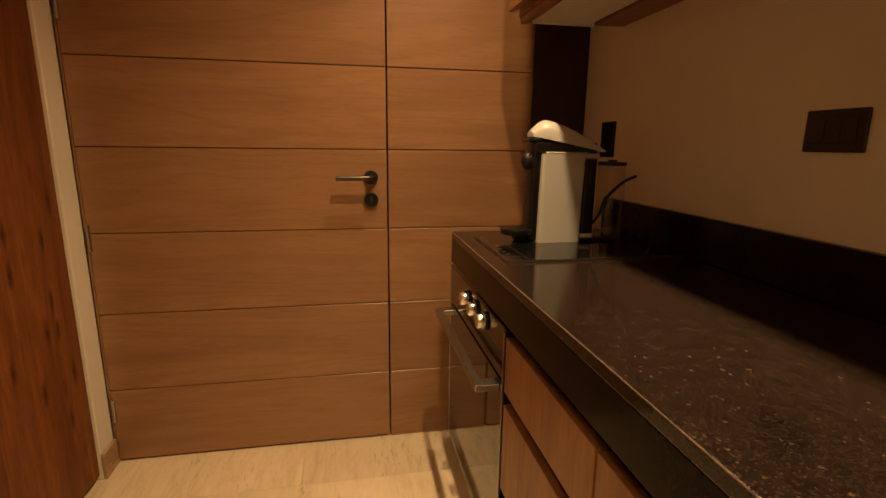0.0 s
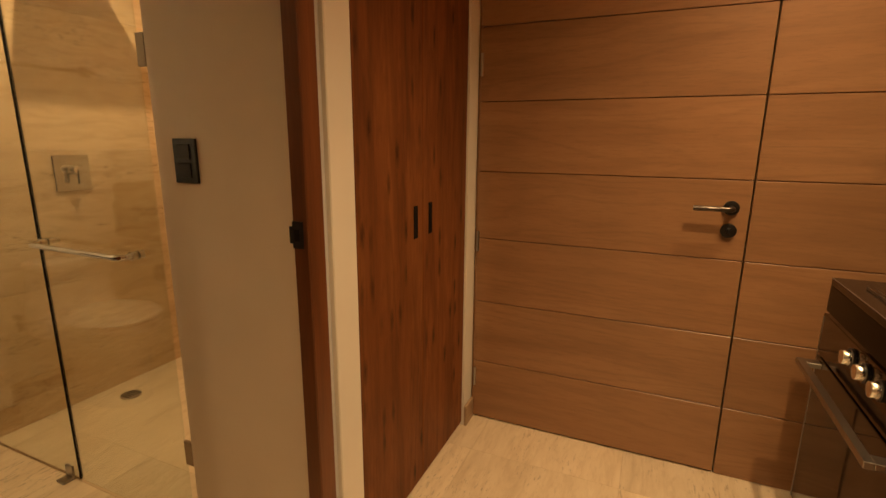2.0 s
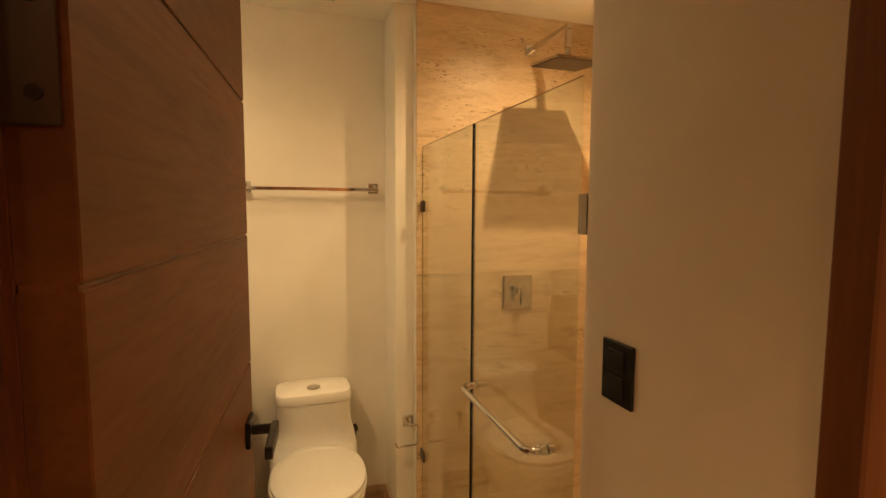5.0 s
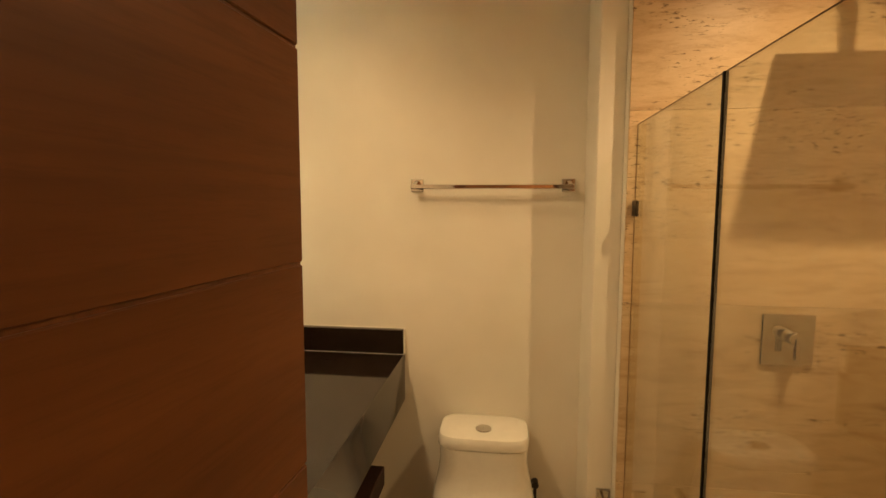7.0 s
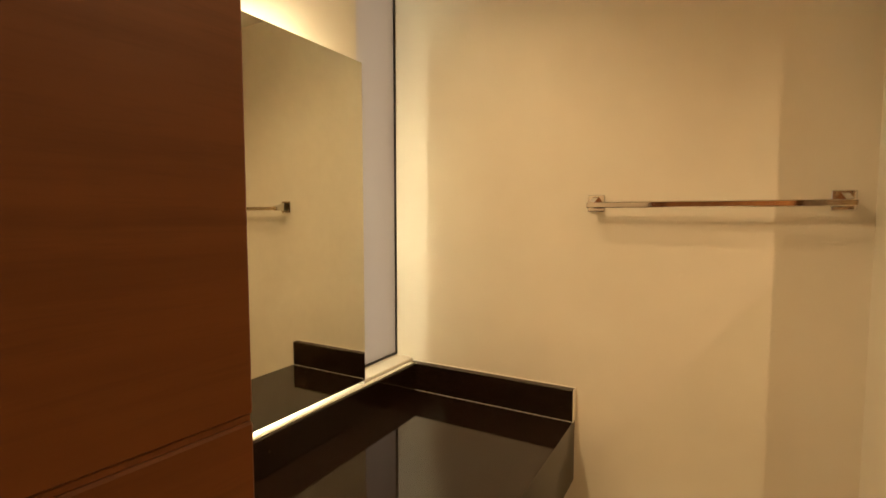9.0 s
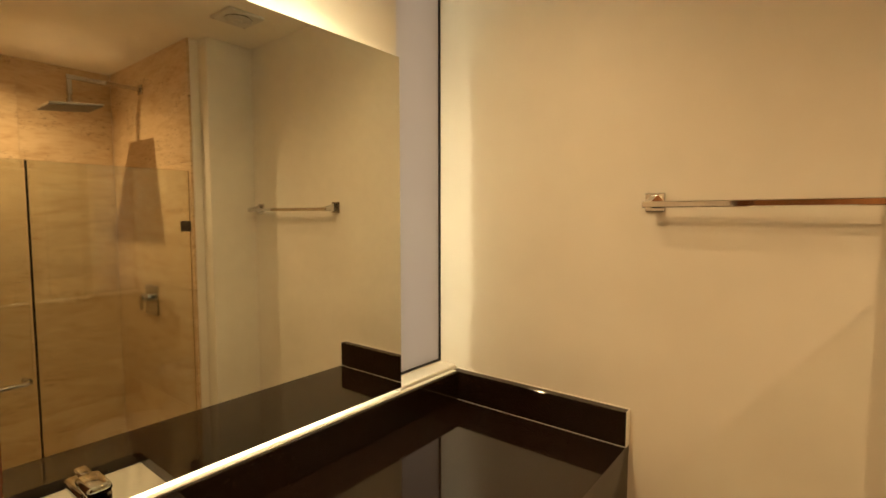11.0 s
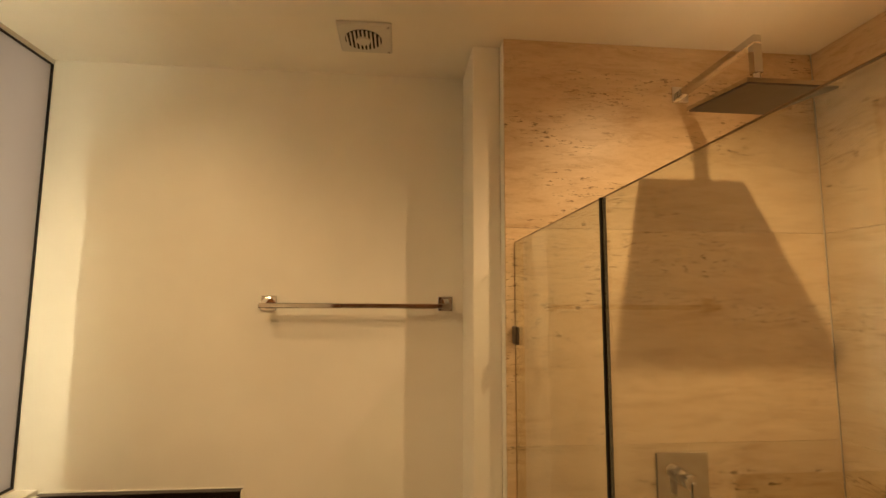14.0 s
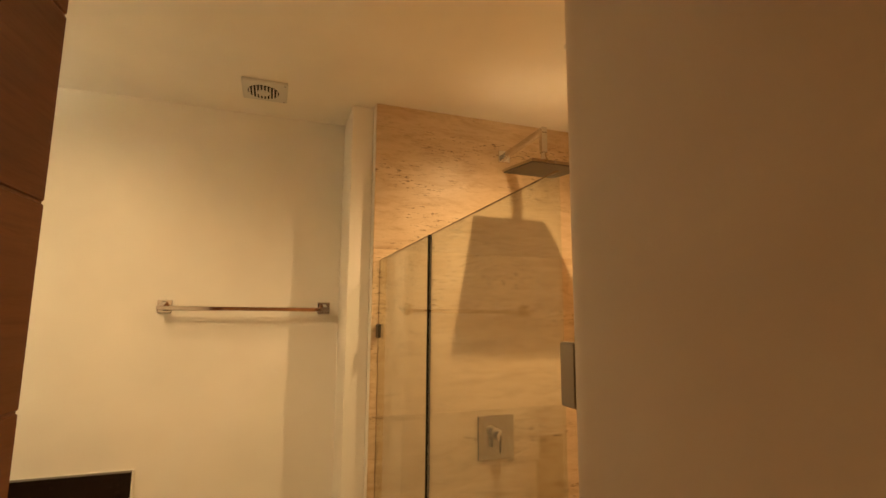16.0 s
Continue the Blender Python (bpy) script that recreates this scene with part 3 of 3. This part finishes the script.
# coffee machine on the cooktop
coffee = thing("coffee_machine", (0.94, 1.62, 0.906), "white and black capsule coffee machine on the cooktop", "coffee machine")


def taper(x0, x1, y0, y1, z0, z1, lean=0.0, r=0.012, pinch=0.0):
    """An upright rounded block that leans towards x and narrows upwards."""
    out = []
    for u in (0.0, 0.5, 1.0):
        a, b, c, d = x0 + lean * u, x1 + lean * u, y0 + pinch * u, y1 - pinch * u
        ring = []
        for cx, cy, s in ((b - r, d - r, 0), (a + r, d - r, 1), (a + r, c + r, 2), (b - r, c + r, 3)):
            ring += [(cx + r * math.cos(math.pi / 2 * (s + i / 4)), cy + r * math.sin(math.pi / 2 * (s + i / 4)), z0 + (z1 - z0) * u) for i in range(5)]
        out.append(ring)
    return loft(out)


part("body", taper(0.858, 0.992, 1.575, 1.675, 0.9065, 1.164, 0.004, 0.012, 0.0), MACHINE_WHITE, coffee, "white side body", True)
part("foot", box((0.995, 1.58, 0.906), (1.03, 1.67, 0.914), 0.002), BLACK_PLASTIC, coffee)
part("body_rim", box((0.872, 1.580, 1.164), (1.000, 1.670, 1.171), 0.003), MACHINE_WHITE, coffee, "white stepped upper rim")
part("rear_foot", box((0.994, 1.582, 0.916), (1.034, 1.668, 0.930), 0.003), MACHINE_WHITE, coffee, "white rear foot")
part("column", taper(0.836, 0.868, 1.590, 1.660, 0.914, 1.19, 0.0, 0.010), BLACK_PLASTIC, coffee, "black front column", True)
part("water_tank_holder", taper(0.996, 1.036, 1.585, 1.665, 0.930, 1.150, 0.0, 0.008), BLACK_PLASTIC, coffee, "", True)


def lid():
    """A dome over the spout that tapers to the back."""
    rings = []
    for i in range(25):
        u = i / 24
        rise = math.sin(math.pi / 2 * min(1.0, (u + 0.03) / 0.26)) if u < 0.23 else math.cos(math.pi / 2 * (u - 0.23) / 0.80) ** 0.9
        low = 1.212 - 0.042 * u
        top = low + 0.006 + 0.050 * rise
        w = 0.050 * (0.40 + 0.60 * math.sin(math.pi * min(0.5, 0.06 + 1.3 * u)))
        rings.append([(0.838 + 0.215 * u, 1.625 + w * math.cos(a), low + (top - low) * max(0.0, math.sin(a)) ** 0.6) for a in [math.pi * j / 14 for j in range(15)]])
    return loft(rings)


part("lid", lid(), MACHINE_WHITE, coffee, "domed white lid", True)
part("lid_gap", box((0.846, 1.582, 1.167), (1.03, 1.668, 1.196), 0.003), BLACK_PLASTIC, coffee, "black gap under the lid")
part("head", box((0.824, 1.590, 1.195), (0.870, 1.660, 1.208), 0.004), BLACK_PLASTIC, coffee)
part("spout", loft([oval(0.824, 1.600, 1.168 - 0.05 * u, 0.004 + 0.016 * math.sin(math.pi * u) ** 0.6, 0.004 + 0.016 * math.sin(math.pi * u) ** 0.6, 2, 20) for u in [k / 10 for k in range(11)]]), BLACK_METAL, coffee, "dark metal spout", True)
part("lever_tip", rod((0.824, 1.592, 1.155), (0.824, 1.583, 1.155), 0.007, None, 16), CHROME, coffee, "chrome lever tip", True)
part("lid_skirt", box((0.99, 1.590, 1.150), (1.045, 1.662, 1.168), 0.004), MACHINE_WHITE, coffee, "white rear cover")
part("drip_tray", rod((0.810, 1.625, 0.928), (0.810, 1.625, 0.946), 0.050, None, 32, None, 0.004), BLACK_PLASTIC, coffee, "round black drip tray", True)
part("tray_arm", box((0.80, 1.612, 0.908), (0.85, 1.638, 0.930), 0.003), BLACK_PLASTIC, coffee)
tank = part("water_tank", rod((1.090, 1.600, 0.908), (1.090, 1.600, 1.132), 0.040, None, 28, None, 0.004), SMOKED, coffee, "clear plastic water tank", True)
part("tank_lid", rod((1.090, 1.600, 1.132), (1.090, 1.600, 1.142), 0.042, rod((1.090, 1.600, 1.142), (1.090, 1.600, 1.148), 0.014), 28), BLACK_PLASTIC, tank, "", True)
part("tank_link", box((1.03, 1.585, 0.906), (1.095, 1.615, 0.913)), BLACK_PLASTIC, coffee)
part("cable", sweep([(1.034, 1.59, 0.96), (1.036, 1.555, 0.99), (1.045, 1.545, 1.04), (1.09, 1.53, 1.09), (1.125, 1.525, 1.105)], 0.0045, 0.02, 8), BLACK_PLASTIC, coffee, "black power cable", True)

# ---- bathroom ----
switch = thing("light_switch", (-1.008, 1.0, 1.233), "black wall switch plate with two rockers", "light switch")
part("plate", box((-1.050, 0.992, 1.176), (-0.966, 0.9998, 1.292), 0.002), BLACK_PLASTIC, switch)
for z in (1.209, 1.258):
    part("rocker", box((-1.030, 0.9885, z - 0.019), (-0.986, 0.9925, z + 0.019), 0.001), BLACK_METAL, switch)

vanity = thing("vanity_counter", (-1.7, -0.1, 0.74), "floating polished black stone vanity counter", "vanity")
SX0, SX1, SY0, SY1 = -1.80, -1.40, -0.25, 0.03
for lo, hi in (((-2.68, -0.412, 0.915), (SX0, 0.197, 0.945)), ((SX1, -0.412, 0.915), (-0.705, 0.197, 0.945)), ((SX0, SY1, 0.915), (SX1, 0.197, 0.945)), ((SX0, -0.412, 0.915), (SX1, SY0, 0.945))):
    part("slab", box(lo, hi), BLACK_STONE, vanity)
part("apron", box((-2.679, 0.172, 0.745), (-0.706, 0.1965, 0.9148), 0.001), BLACK_STONE, vanity, "deep black stone front")
part("splashback", box((-2.65, -0.411, 0.9455), (-0.706, -0.385, 1.046), 0.002), BLACK_STONE, vanity, "black stone upstand")
part("splashback", box((-2.679, -0.411, 0.9455), (-2.650, 0.197, 1.046), 0.002), BLACK_STONE, vanity, "black stone side upstand")
for n, lo, hi in (("sealant", (-2.651, -0.3845, 0.9452), (-2.6493, 0.197, 0.9462)), ("sealant", (-2.6805, -0.41, 1.0455), (-2.676, 0.1975, 1.0485)), ("sealant", (-2.6805, 0.1968, 0.945), (-2.650, 0.1985, 1.0475))):
    part(n, box(lo, hi), WHITE_TRIM, vanity, "thin pale sealant line")
sink = thing("sink", (-1.60, -0.11, 0.8), "white rectangular undermount sink", "sink")


def basin():
    bm = bmesh.new()
    rings = []
    for z, d in ((0.914, -0.012), (0.914, 0.0), (0.86, 0.014), (0.80, 0.030), (0.785, 0.07)):
        x0, x1, y0, y1, r = SX0 + d, SX1 - d, SY0 + d, SY1 - d, 0.03
        ring = []
        for cx, cy, s in ((x1 - r, y1 - r, 0), (x0 + r, y1 - r, 1), (x0 + r, y0 + r, 2), (x1 - r, y0 + r, 3)):
            ring += [(cx + r * math.cos(math.pi / 2 * (s + i / 4)), cy + r * math.sin(math.pi / 2 * (s + i / 4)), z) for i in range(5)]
        rings.append([bm.verts.new(p) for p in ring])
    for a, b in zip(rings, rings[1:]):
        for j in range(len(a)):
            k = (j + 1) % len(a)
            bm.faces.new((a[j], b[j], b[k], a[k]))
    bm.faces.new(rings[-1])
    return bm


part("basin", basin(), CERAMIC, sink, "", True)
part("waste", rod((-1.60, -0.11, 0.785), (-1.60, -0.11, 0.789), 0.022), CHROME, sink, "chrome waste", True)
faucet = thing("faucet", (-1.605, -0.30, 0.945), "chrome single-lever basin tap", "faucet")
part("body", taper(-1.629, -1.581, -0.332, -0.280, 0.9455, 1.040, 0.0, 0.016), CHROME, faucet, "", True)
part("spout", box((-1.624, -0.284, 1.002), (-1.586, -0.155, 1.028), 0.009, None, 3), CHROME, faucet, "", True)
part("lever", box((-1.628, -0.334, 1.042), (-1.582, -0.250, 1.066), 0.011, box((-1.617, -0.262, 1.052), (-1.593, -0.205, 1.063), 0.005, None, 3), 3), CHROME, faucet, "", True)
shelf = thing("vanity_shelf", (-1.5, 0.0, 0.5), "dark wooden shelf floating under the vanity", "shelf")
part("board", box((-2.45, -0.41, 0.505), (-0.706, 0.165, 0.580), 0.003), WENGE, shelf)
part("bracket", box((-2.40, -0.485, 0.51), (-0.75, -0.41, 0.555)), WENGE, shelf)

part("ledge_trim", box((-2.65, -0.4105, 1.0462), (-0.706, -0.3935, 1.0485), 0.0006), WHITE_TRIM, vanity, "white strip along the mirror foot")
mirror = thing("mirror", (-1.6, -0.44, 1.05), "large frameless wall mirror lit from behind", "mirror")
part("pane", box((-2.385, -0.416, 1.058), (-0.78, -0.410, 2.068), 0.0008), MIRROR, mirror)
part("backing", box((-2.19, -0.484, 1.15), (-0.88, -0.417, 2.025)), WHITE_TRIM, mirror)
for n, lo, hi in (("led_strip", (-2.202, -0.462, 1.15), (-2.191, -0.452, 2.0)), ("led_strip", (-2.19, -0.456, 2.026), (-0.88, -0.444, 2.037)), ("led_strip", (-2.19, -0.462, 1.138), (-0.88, -0.452, 1.149))):
    part(n, box(lo, hi), LED, mirror, "warm white light strip")

toilet = thing("toilet", (-2.40, 0.53, 0), "white one-piece ceramic toilet with closed lid", "toilet")
TY = 0.53


def toilet_bowl():
    return loft([oval(-2.36, TY, 0.0, 0.24, 0.128, 2.6), oval(-2.36, TY, 0.05, 0.235, 0.120, 2.5), oval(-2.35, TY, 0.15, 0.238, 0.124, 2.4), oval(-2.335, TY, 0.23, 0.262, 0.156, 2.3),
                 oval(-2.325, TY, 0.31, 0.284, 0.184, 2.3), oval(-2.315, TY, 0.37, 0.298, 0.197, 2.3), oval(-2.313, TY, 0.396, 0.299, 0.198, 2.3), oval(-2.325, TY, 0.408, 0.282, 0.188, 2.3)])


def toilet_tank():
    """Narrow under its lid, hollowed in front and flaring out into the bowl."""
    out = []
    for z, front, half in ((0.34, -2.43, 0.193), (0.40, -2.455, 0.197), (0.435, -2.475, 0.195), (0.47, -2.487, 0.189), (0.51, -2.488, 0.180), (0.55, -2.481, 0.172), (0.60, -2.466, 0.166), (0.656, -2.453, 0.166)):
        back = -2.668
        out.append(oval((front + back) / 2, TY, z, (front - back) / 2, half, 4.6))
    return loft(out)


part("bowl", toilet_bowl(), CERAMIC, toilet, "", True)
part("tank", toilet_tank(), CERAMIC, toilet, "", True)
part("tank_lid", loft([oval(-2.562, TY, 0.659, 0.109, 0.167, 5), oval(-2.562, TY, 0.664, 0.112, 0.170, 5), oval(-2.562, TY, 0.692, 0.112, 0.171, 4.6), oval(-2.562, TY, 0.702, 0.107, 0.166, 4.4), oval(-2.562, TY, 0.708, 0.090, 0.150, 4)]), CERAMIC, toilet, "", True)
part("seat", loft([oval(-2.253, TY, 0.411, 0.231, 0.190, 2.3), oval(-2.253, TY, 0.415, 0.235, 0.194, 2.3), oval(-2.253, TY, 0.427, 0.235, 0.194, 2.3), oval(-2.253, TY, 0.431, 0.229, 0.189, 2.3)]), CERAMIC, toilet, "", True)
# The gap is filled with dark grey to paint its shade.
part("seat_gap", loft([oval(-2.254, TY, 0.4305, 0.222, 0.182, 2.3), oval(-2.254, TY, 0.4365, 0.222, 0.182, 2.3)]), GREY_RUBBER, toilet, "dark infill painting the shade between seat and lid", True)
part("seat_lid", loft([oval(-2.255, TY, 0.4365, 0.228, 0.187, 2.3), oval(-2.255, TY, 0.440, 0.231, 0.190, 2.3), oval(-2.255, TY, 0.450, 0.231, 0.190, 2.3), oval(-2.255, TY, 0.456, 0.222, 0.181, 2.3), oval(-2.255, TY, 0.460, 0.17, 0.138, 2.2)]), CERAMIC, toilet, "", True)
button = part("flush_button", rod((-2.530, TY, 0.707), (-2.530, TY, 0.714), 0.030, None, 28, None, 0.002), CHROME, toilet, "chrome dual flush button", True)
part("half_button", box((-2.556, TY - 0.001, 0.7135), (-2.504, TY + 0.001, 0.7148)), STEEL, button)
part("valve_knob", rod((-2.680, 0.735, 0.43), (-2.645, 0.735, 0.43), 0.014, box((-2.664, 0.729, 0.36), (-2.652, 0.741, 0.425))), BLACK_METAL, toilet, "small dark stop valve", True)

towel = thing("towel_rail", (-2.68, 0.545, 1.63), "chrome towel rail with square brackets", "towel rail")
for y in (0.250, 0.838):
    b = part("bracket", box((-2.680, y - 0.025, 1.605), (-2.672, y + 0.025, 1.655), 0.002), CHROME, towel)
    part("arm", loft([[(x, y + d, z) for x, z in ((-2.673, 1.613), (-2.611, 1.614), (-2.611, 1.632), (-2.673, 1.650))] for d in (-0.008, 0.008)]), CHROME, b, "wedge-shaped chrome arm")
part("bar", box((-2.624, 0.234, 1.615), (-2.610, 0.854, 1.631), 0.002), CHROME, towel)

paper = thing("paper_holder", (-2.45, 0.957, 0.5), "empty chrome paper holder on the pier", "paper holder")
part("plate", box((-2.450, 0.932, 0.506), (-2.441, 0.982, 0.558), 0.002), CHROME, paper)
part("hook", sweep([(-2.441, 0.955, 0.530), (-2.395, 0.955, 0.530), (-2.395, 0.988, 0.530), (-2.395, 0.988, 0.432), (-2.395, 0.885, 0.432), (-2.395, 0.885, 0.455)], 0.0055, 0.016, 12), CHROME, paper, "", True)

fan = thing("extractor_fan", (-2.425, 0.568, H), "white square ceiling extractor fan with round grille", "extractor fan")
part("cover", box((-2.505, 0.488, H - 0.012), (-2.345, 0.648, H), 0.003), WHITE_PLASTIC, fan)
part("opening", rod((-2.425, 0.562, H - 0.0125), (-2.425, 0.562, H - 0.0145), 0.055, None, 36), SEAL, fan, "dark round opening")
for k in range(9):
    y = 0.562 - 0.048 + 0.012 * k
    w = math.sqrt(max(0.0, 0.055 ** 2 - (y - 0.562) ** 2))
    part("grille_bar", box((-2.425 - w, y - 0.0028, H - 0.018), (-2.425 + w, y + 0.0028, H - 0.014)), WHITE_PLASTIC, fan)
part("hub", rod((-2.425, 0.562, H - 0.020), (-2.425, 0.562, H - 0.0145), 0.021, None, 24), WHITE_PLASTIC, fan, "", True)
for x, y in ((-2.495, 0.637), (-2.355, 0.637)):
    part("screw", rod((x, y, H - 0.012), (x, y, H - 0.0135), 0.004), STEEL, fan)

# The fitting at the hall fill is added along with it, out of view.
for _, (x, y), *_ in DOWNLIGHTS:
    spot = thing("downlight", (x, y, H), "round white recessed ceiling downlight, switched on", "ceiling light", "downlights")
    ring = bmesh.new()
    loft([oval(x, y, H - 0.001, 0.041, 0.041, 2, 32), oval(x, y, H - 0.006, 0.037, 0.037, 2, 32)], ring)
    part("trim_ring", ring, WHITE_TRIM, spot, "", True)
    part("lens", rod((x, y, H - 0.0062), (x, y, H - 0.0085), 0.029, None, 28), LENS, spot, "glowing lens", True)

# shower
GY0, GY1, GTOP, SEAM = 1.015, 1.021, 1.812, -1.787
screen = thing("shower_screen", (-1.8, 1.018, 0), "frameless glass shower screen with hinged door", "shower screen")
pane = part("fixed_pane", box((-2.399, GY0, 0.004), (SEAM - 0.004, GY1, GTOP)), GLASS, screen, "clear fixed glass pane")
gate = part("glass_door", box((SEAM + 0.008, GY0, 0.010), (-1.176, GY1, GTOP)), GLASS, screen, "clear hinged glass door")
part("top_edge", box((-2.399, GY0 + 0.0003, GTOP), (SEAM - 0.004, GY1 - 0.0022, GTOP + 0.0010)), GLASS_EDGE, pane)
part("wall_joint", box((-2.3998, GY0 - 0.001, 0.004), (-2.3972, GY0, GTOP)), GLASS_EDGE, pane, "thin brown silicone joint")
part("top_edge", box((SEAM + 0.008, GY0 + 0.0003, GTOP), (-1.176, GY1 - 0.0022, GTOP + 0.0010)), GLASS_EDGE, gate)
part("seal", box((SEAM - 0.0035, GY0 - 0.002, 0.010), (SEAM + 0.0035, GY1 + 0.002, GTOP + 0.0015), 0.0008), SEAL, gate, "black magnetic seal strip")
for z in (0.385, 1.545):
    part("wall_clip", box((-2.3995, GY0 - 0.010, z - 0.025), (-2.352, GY0 - 0.0003, z + 0.025), 0.002), STEEL_DARK, pane, "square dark steel wall clip")
for z in (0.30, 1.524):
    part("hinge", box((-1.1775, GY0 - 0.001, z - 0.043), (-1.143, GY1 + 0.004, z + 0.043), 0.002), HINGE_STEEL, gate, "bronzed steel glass hinge")
part("floor_track", box((-2.399, GY0 - 0.0007, 0.0005), (SEAM - 0.004, GY1 + 0.0007, 0.0038)), GLASS_EDGE, pane, "brown sealing line under the glass")
part("door_stop", box((-1.860, GY0 - 0.046, 0.001), (-1.815, GY0 - 0.002, 0.012), 0.002, box((-1.860, GY0 - 0.011, 0.012), (-1.815, GY0 - 0.0015, 0.058), 0.002)), STEEL, pane, "small steel floor bracket")
HX0, HX1, HZ = -1.752, -1.292, 0.944
grip = part("handle_rail", sweep([(HX0, GY0 + 0.041, HZ), (HX0, GY0 - 0.049, HZ), (HX1, GY0 - 0.049, HZ), (HX1, GY0 - 0.0004, HZ)], 0.0095, 0.03), CHROME, gate, "chrome towel-bar door handle", True)
for x in (HX0, HX1):
    part("collar", rod((x, GY0 - 0.016, HZ), (x, GY0 - 0.0005, HZ), 0.014, rod((x, GY1 + 0.0005, HZ), (x, GY1 + 0.016, HZ), 0.014, None, 20), 20), CHROME, grip, "", True)

shower = thing("rain_shower", (-2.40, 1.547, 2.283), "square chrome rain shower head on a square arm", "shower head")
AY, TILT = 1.545, math.atan2(0.022, 0.21)
part("flange", box((-2.400, AY - 0.026, 2.257), (-2.392, AY + 0.026, 2.309), 0.002), CHROME, shower)
part("arm", box((-2.392, AY - 0.011, 2.272), (-2.066, AY + 0.011, 2.294), 0.002, box((-2.088, AY - 0.011, 2.196), (-2.066, AY + 0.011, 2.272), 0.002)), CHROME, shower)
part("joint", rod((-2.077, AY, 2.146), (-2.077, AY, 2.198), 0.010, rod((-2.077, AY, 2.156), (-2.077, AY, 2.176), 0.015, None, 20), 20), CHROME, shower, "", True)


def tilted(bm):
    """Turns the flat head about its joint, so that its outer edge hangs lower."""
    bm.transform(Matrix.Translation((-2.077, AY, 2.146)) @ Matrix.Rotation(TILT, 4, "Y"))
    return bm


def head_plate():
    """A square plate whose top swells slightly towards the middle."""
    n, w, rows = 12, 0.112, []
    bm = bmesh.new()
    for i in range(n + 1):
        u = 2 * i / n - 1
        rows.append([bm.verts.new((w * u, w * (2 * j / n - 1), 0.004 * (1 - u * u) * (1 - (2 * j / n - 1) ** 2) - 0.004)) for j in range(n + 1)])
    for a, b in zip(rows, rows[1:]):
        for j in range(n):
            bm.faces.new((a[j], b[j], b[j + 1], a[j + 1]))
    rim = [e for e in bm.edges if e.is_boundary]
    skirt = bmesh.ops.extrude_edge_only(bm, edges=rim)["geom"]
    low = [v for v in skirt if isinstance(v, bmesh.types.BMVert)]
    for v in low:
        v.co.z = -0.014
    bmesh.ops.contextual_create(bm, geom=[e for e in bm.edges if e.is_boundary])
    return tilted(bm)


part("plate", head_plate(), CHROME, shower, "thin square chrome head", True)
part("nozzle_face", tilted(box((-0.108, -0.108, -0.017), (0.108, 0.108, -0.0135))), GREY_RUBBER, shower, "grey nozzle face")

valve = thing("shower_valve", (-2.40, 1.493, 1.13), "square chrome shower mixer with lever", "shower valve")
part("plate", box((-2.400, 1.415, 1.047), (-2.388, 1.572, 1.213), 0.003), CHROME, valve)
part("body", rod((-2.388, 1.493, 1.145), (-2.335, 1.493, 1.145), 0.022, None, 24, None, 0.003), CHROME, valve, "", True)
part("lever", box((-2.345, 1.484, 1.080), (-2.331, 1.502, 1.150), 0.003), CHROME, valve)
drain = thing("floor_drain", (-2.24, 1.52, 0), "small round floor drain", "drain")
part("grate", rod((-2.24, 1.52, 0.0005), (-2.24, 1.52, 0.004), 0.048, None, 32), STEEL, drain, "dark steel grate", True)
for k in range(-2, 3):
    part("slot", box((-2.24 - 0.03, 1.52 + 0.014 * k - 0.003, 0.004), (-2.24 + 0.03, 1.52 + 0.014 * k + 0.003, 0.0044)), SEAL, drain)

# ---- stone tiles, last ----
ROWS_Z = [0.001, 0.615, 1.235, 1.855, H]
J, K = 0.0004, 0.0006
for k in range(4):
    z0, z1 = ROWS_Z[k] + J, ROWS_Z[k + 1] - J
    for y0, y1 in ((0.988, 1.998),):
        part("tile", box((-2.411, y0 + J, z0), (-2.400, y1 - J, z1), K), STONE_WALL, wall_shower_west)
    cuts = (-2.40, -1.96, -1.1835) if k % 2 else (-2.40, -1.75, -1.1835)
    for x0, x1 in zip(cuts, cuts[1:]):
        part("tile", box((x0 + J, 2.000, z0), (x1 - J, 2.011, z1), K), STONE_WALL, wall_shower_north)
    for y0, y1 in ((1.077, 1.55), (1.55, 1.998)):
        part("tile", box((-1.183, y0 + J, z0), (-1.1725, y1 - J, z1), K), STONE_WALL, wall_switch)
for i in range(-5, 3):
    for j in range(-4, 5):
        x0, x1, y0, y1 = max(-2.68, 0.12 + 0.6 * i), min(1.22, 0.72 + 0.6 * i), max(-2.1, 0.02 + 0.6 * j), min(2.085, 0.62 + 0.6 * j)
        if x1 - x0 > 0.02 and y1 - y0 > 0.02:
            part("tile", box((x0 + J, y0 + J, -0.010), (x1 - J, y1 - J, 0.0), K), STONE_FLOOR, floor)
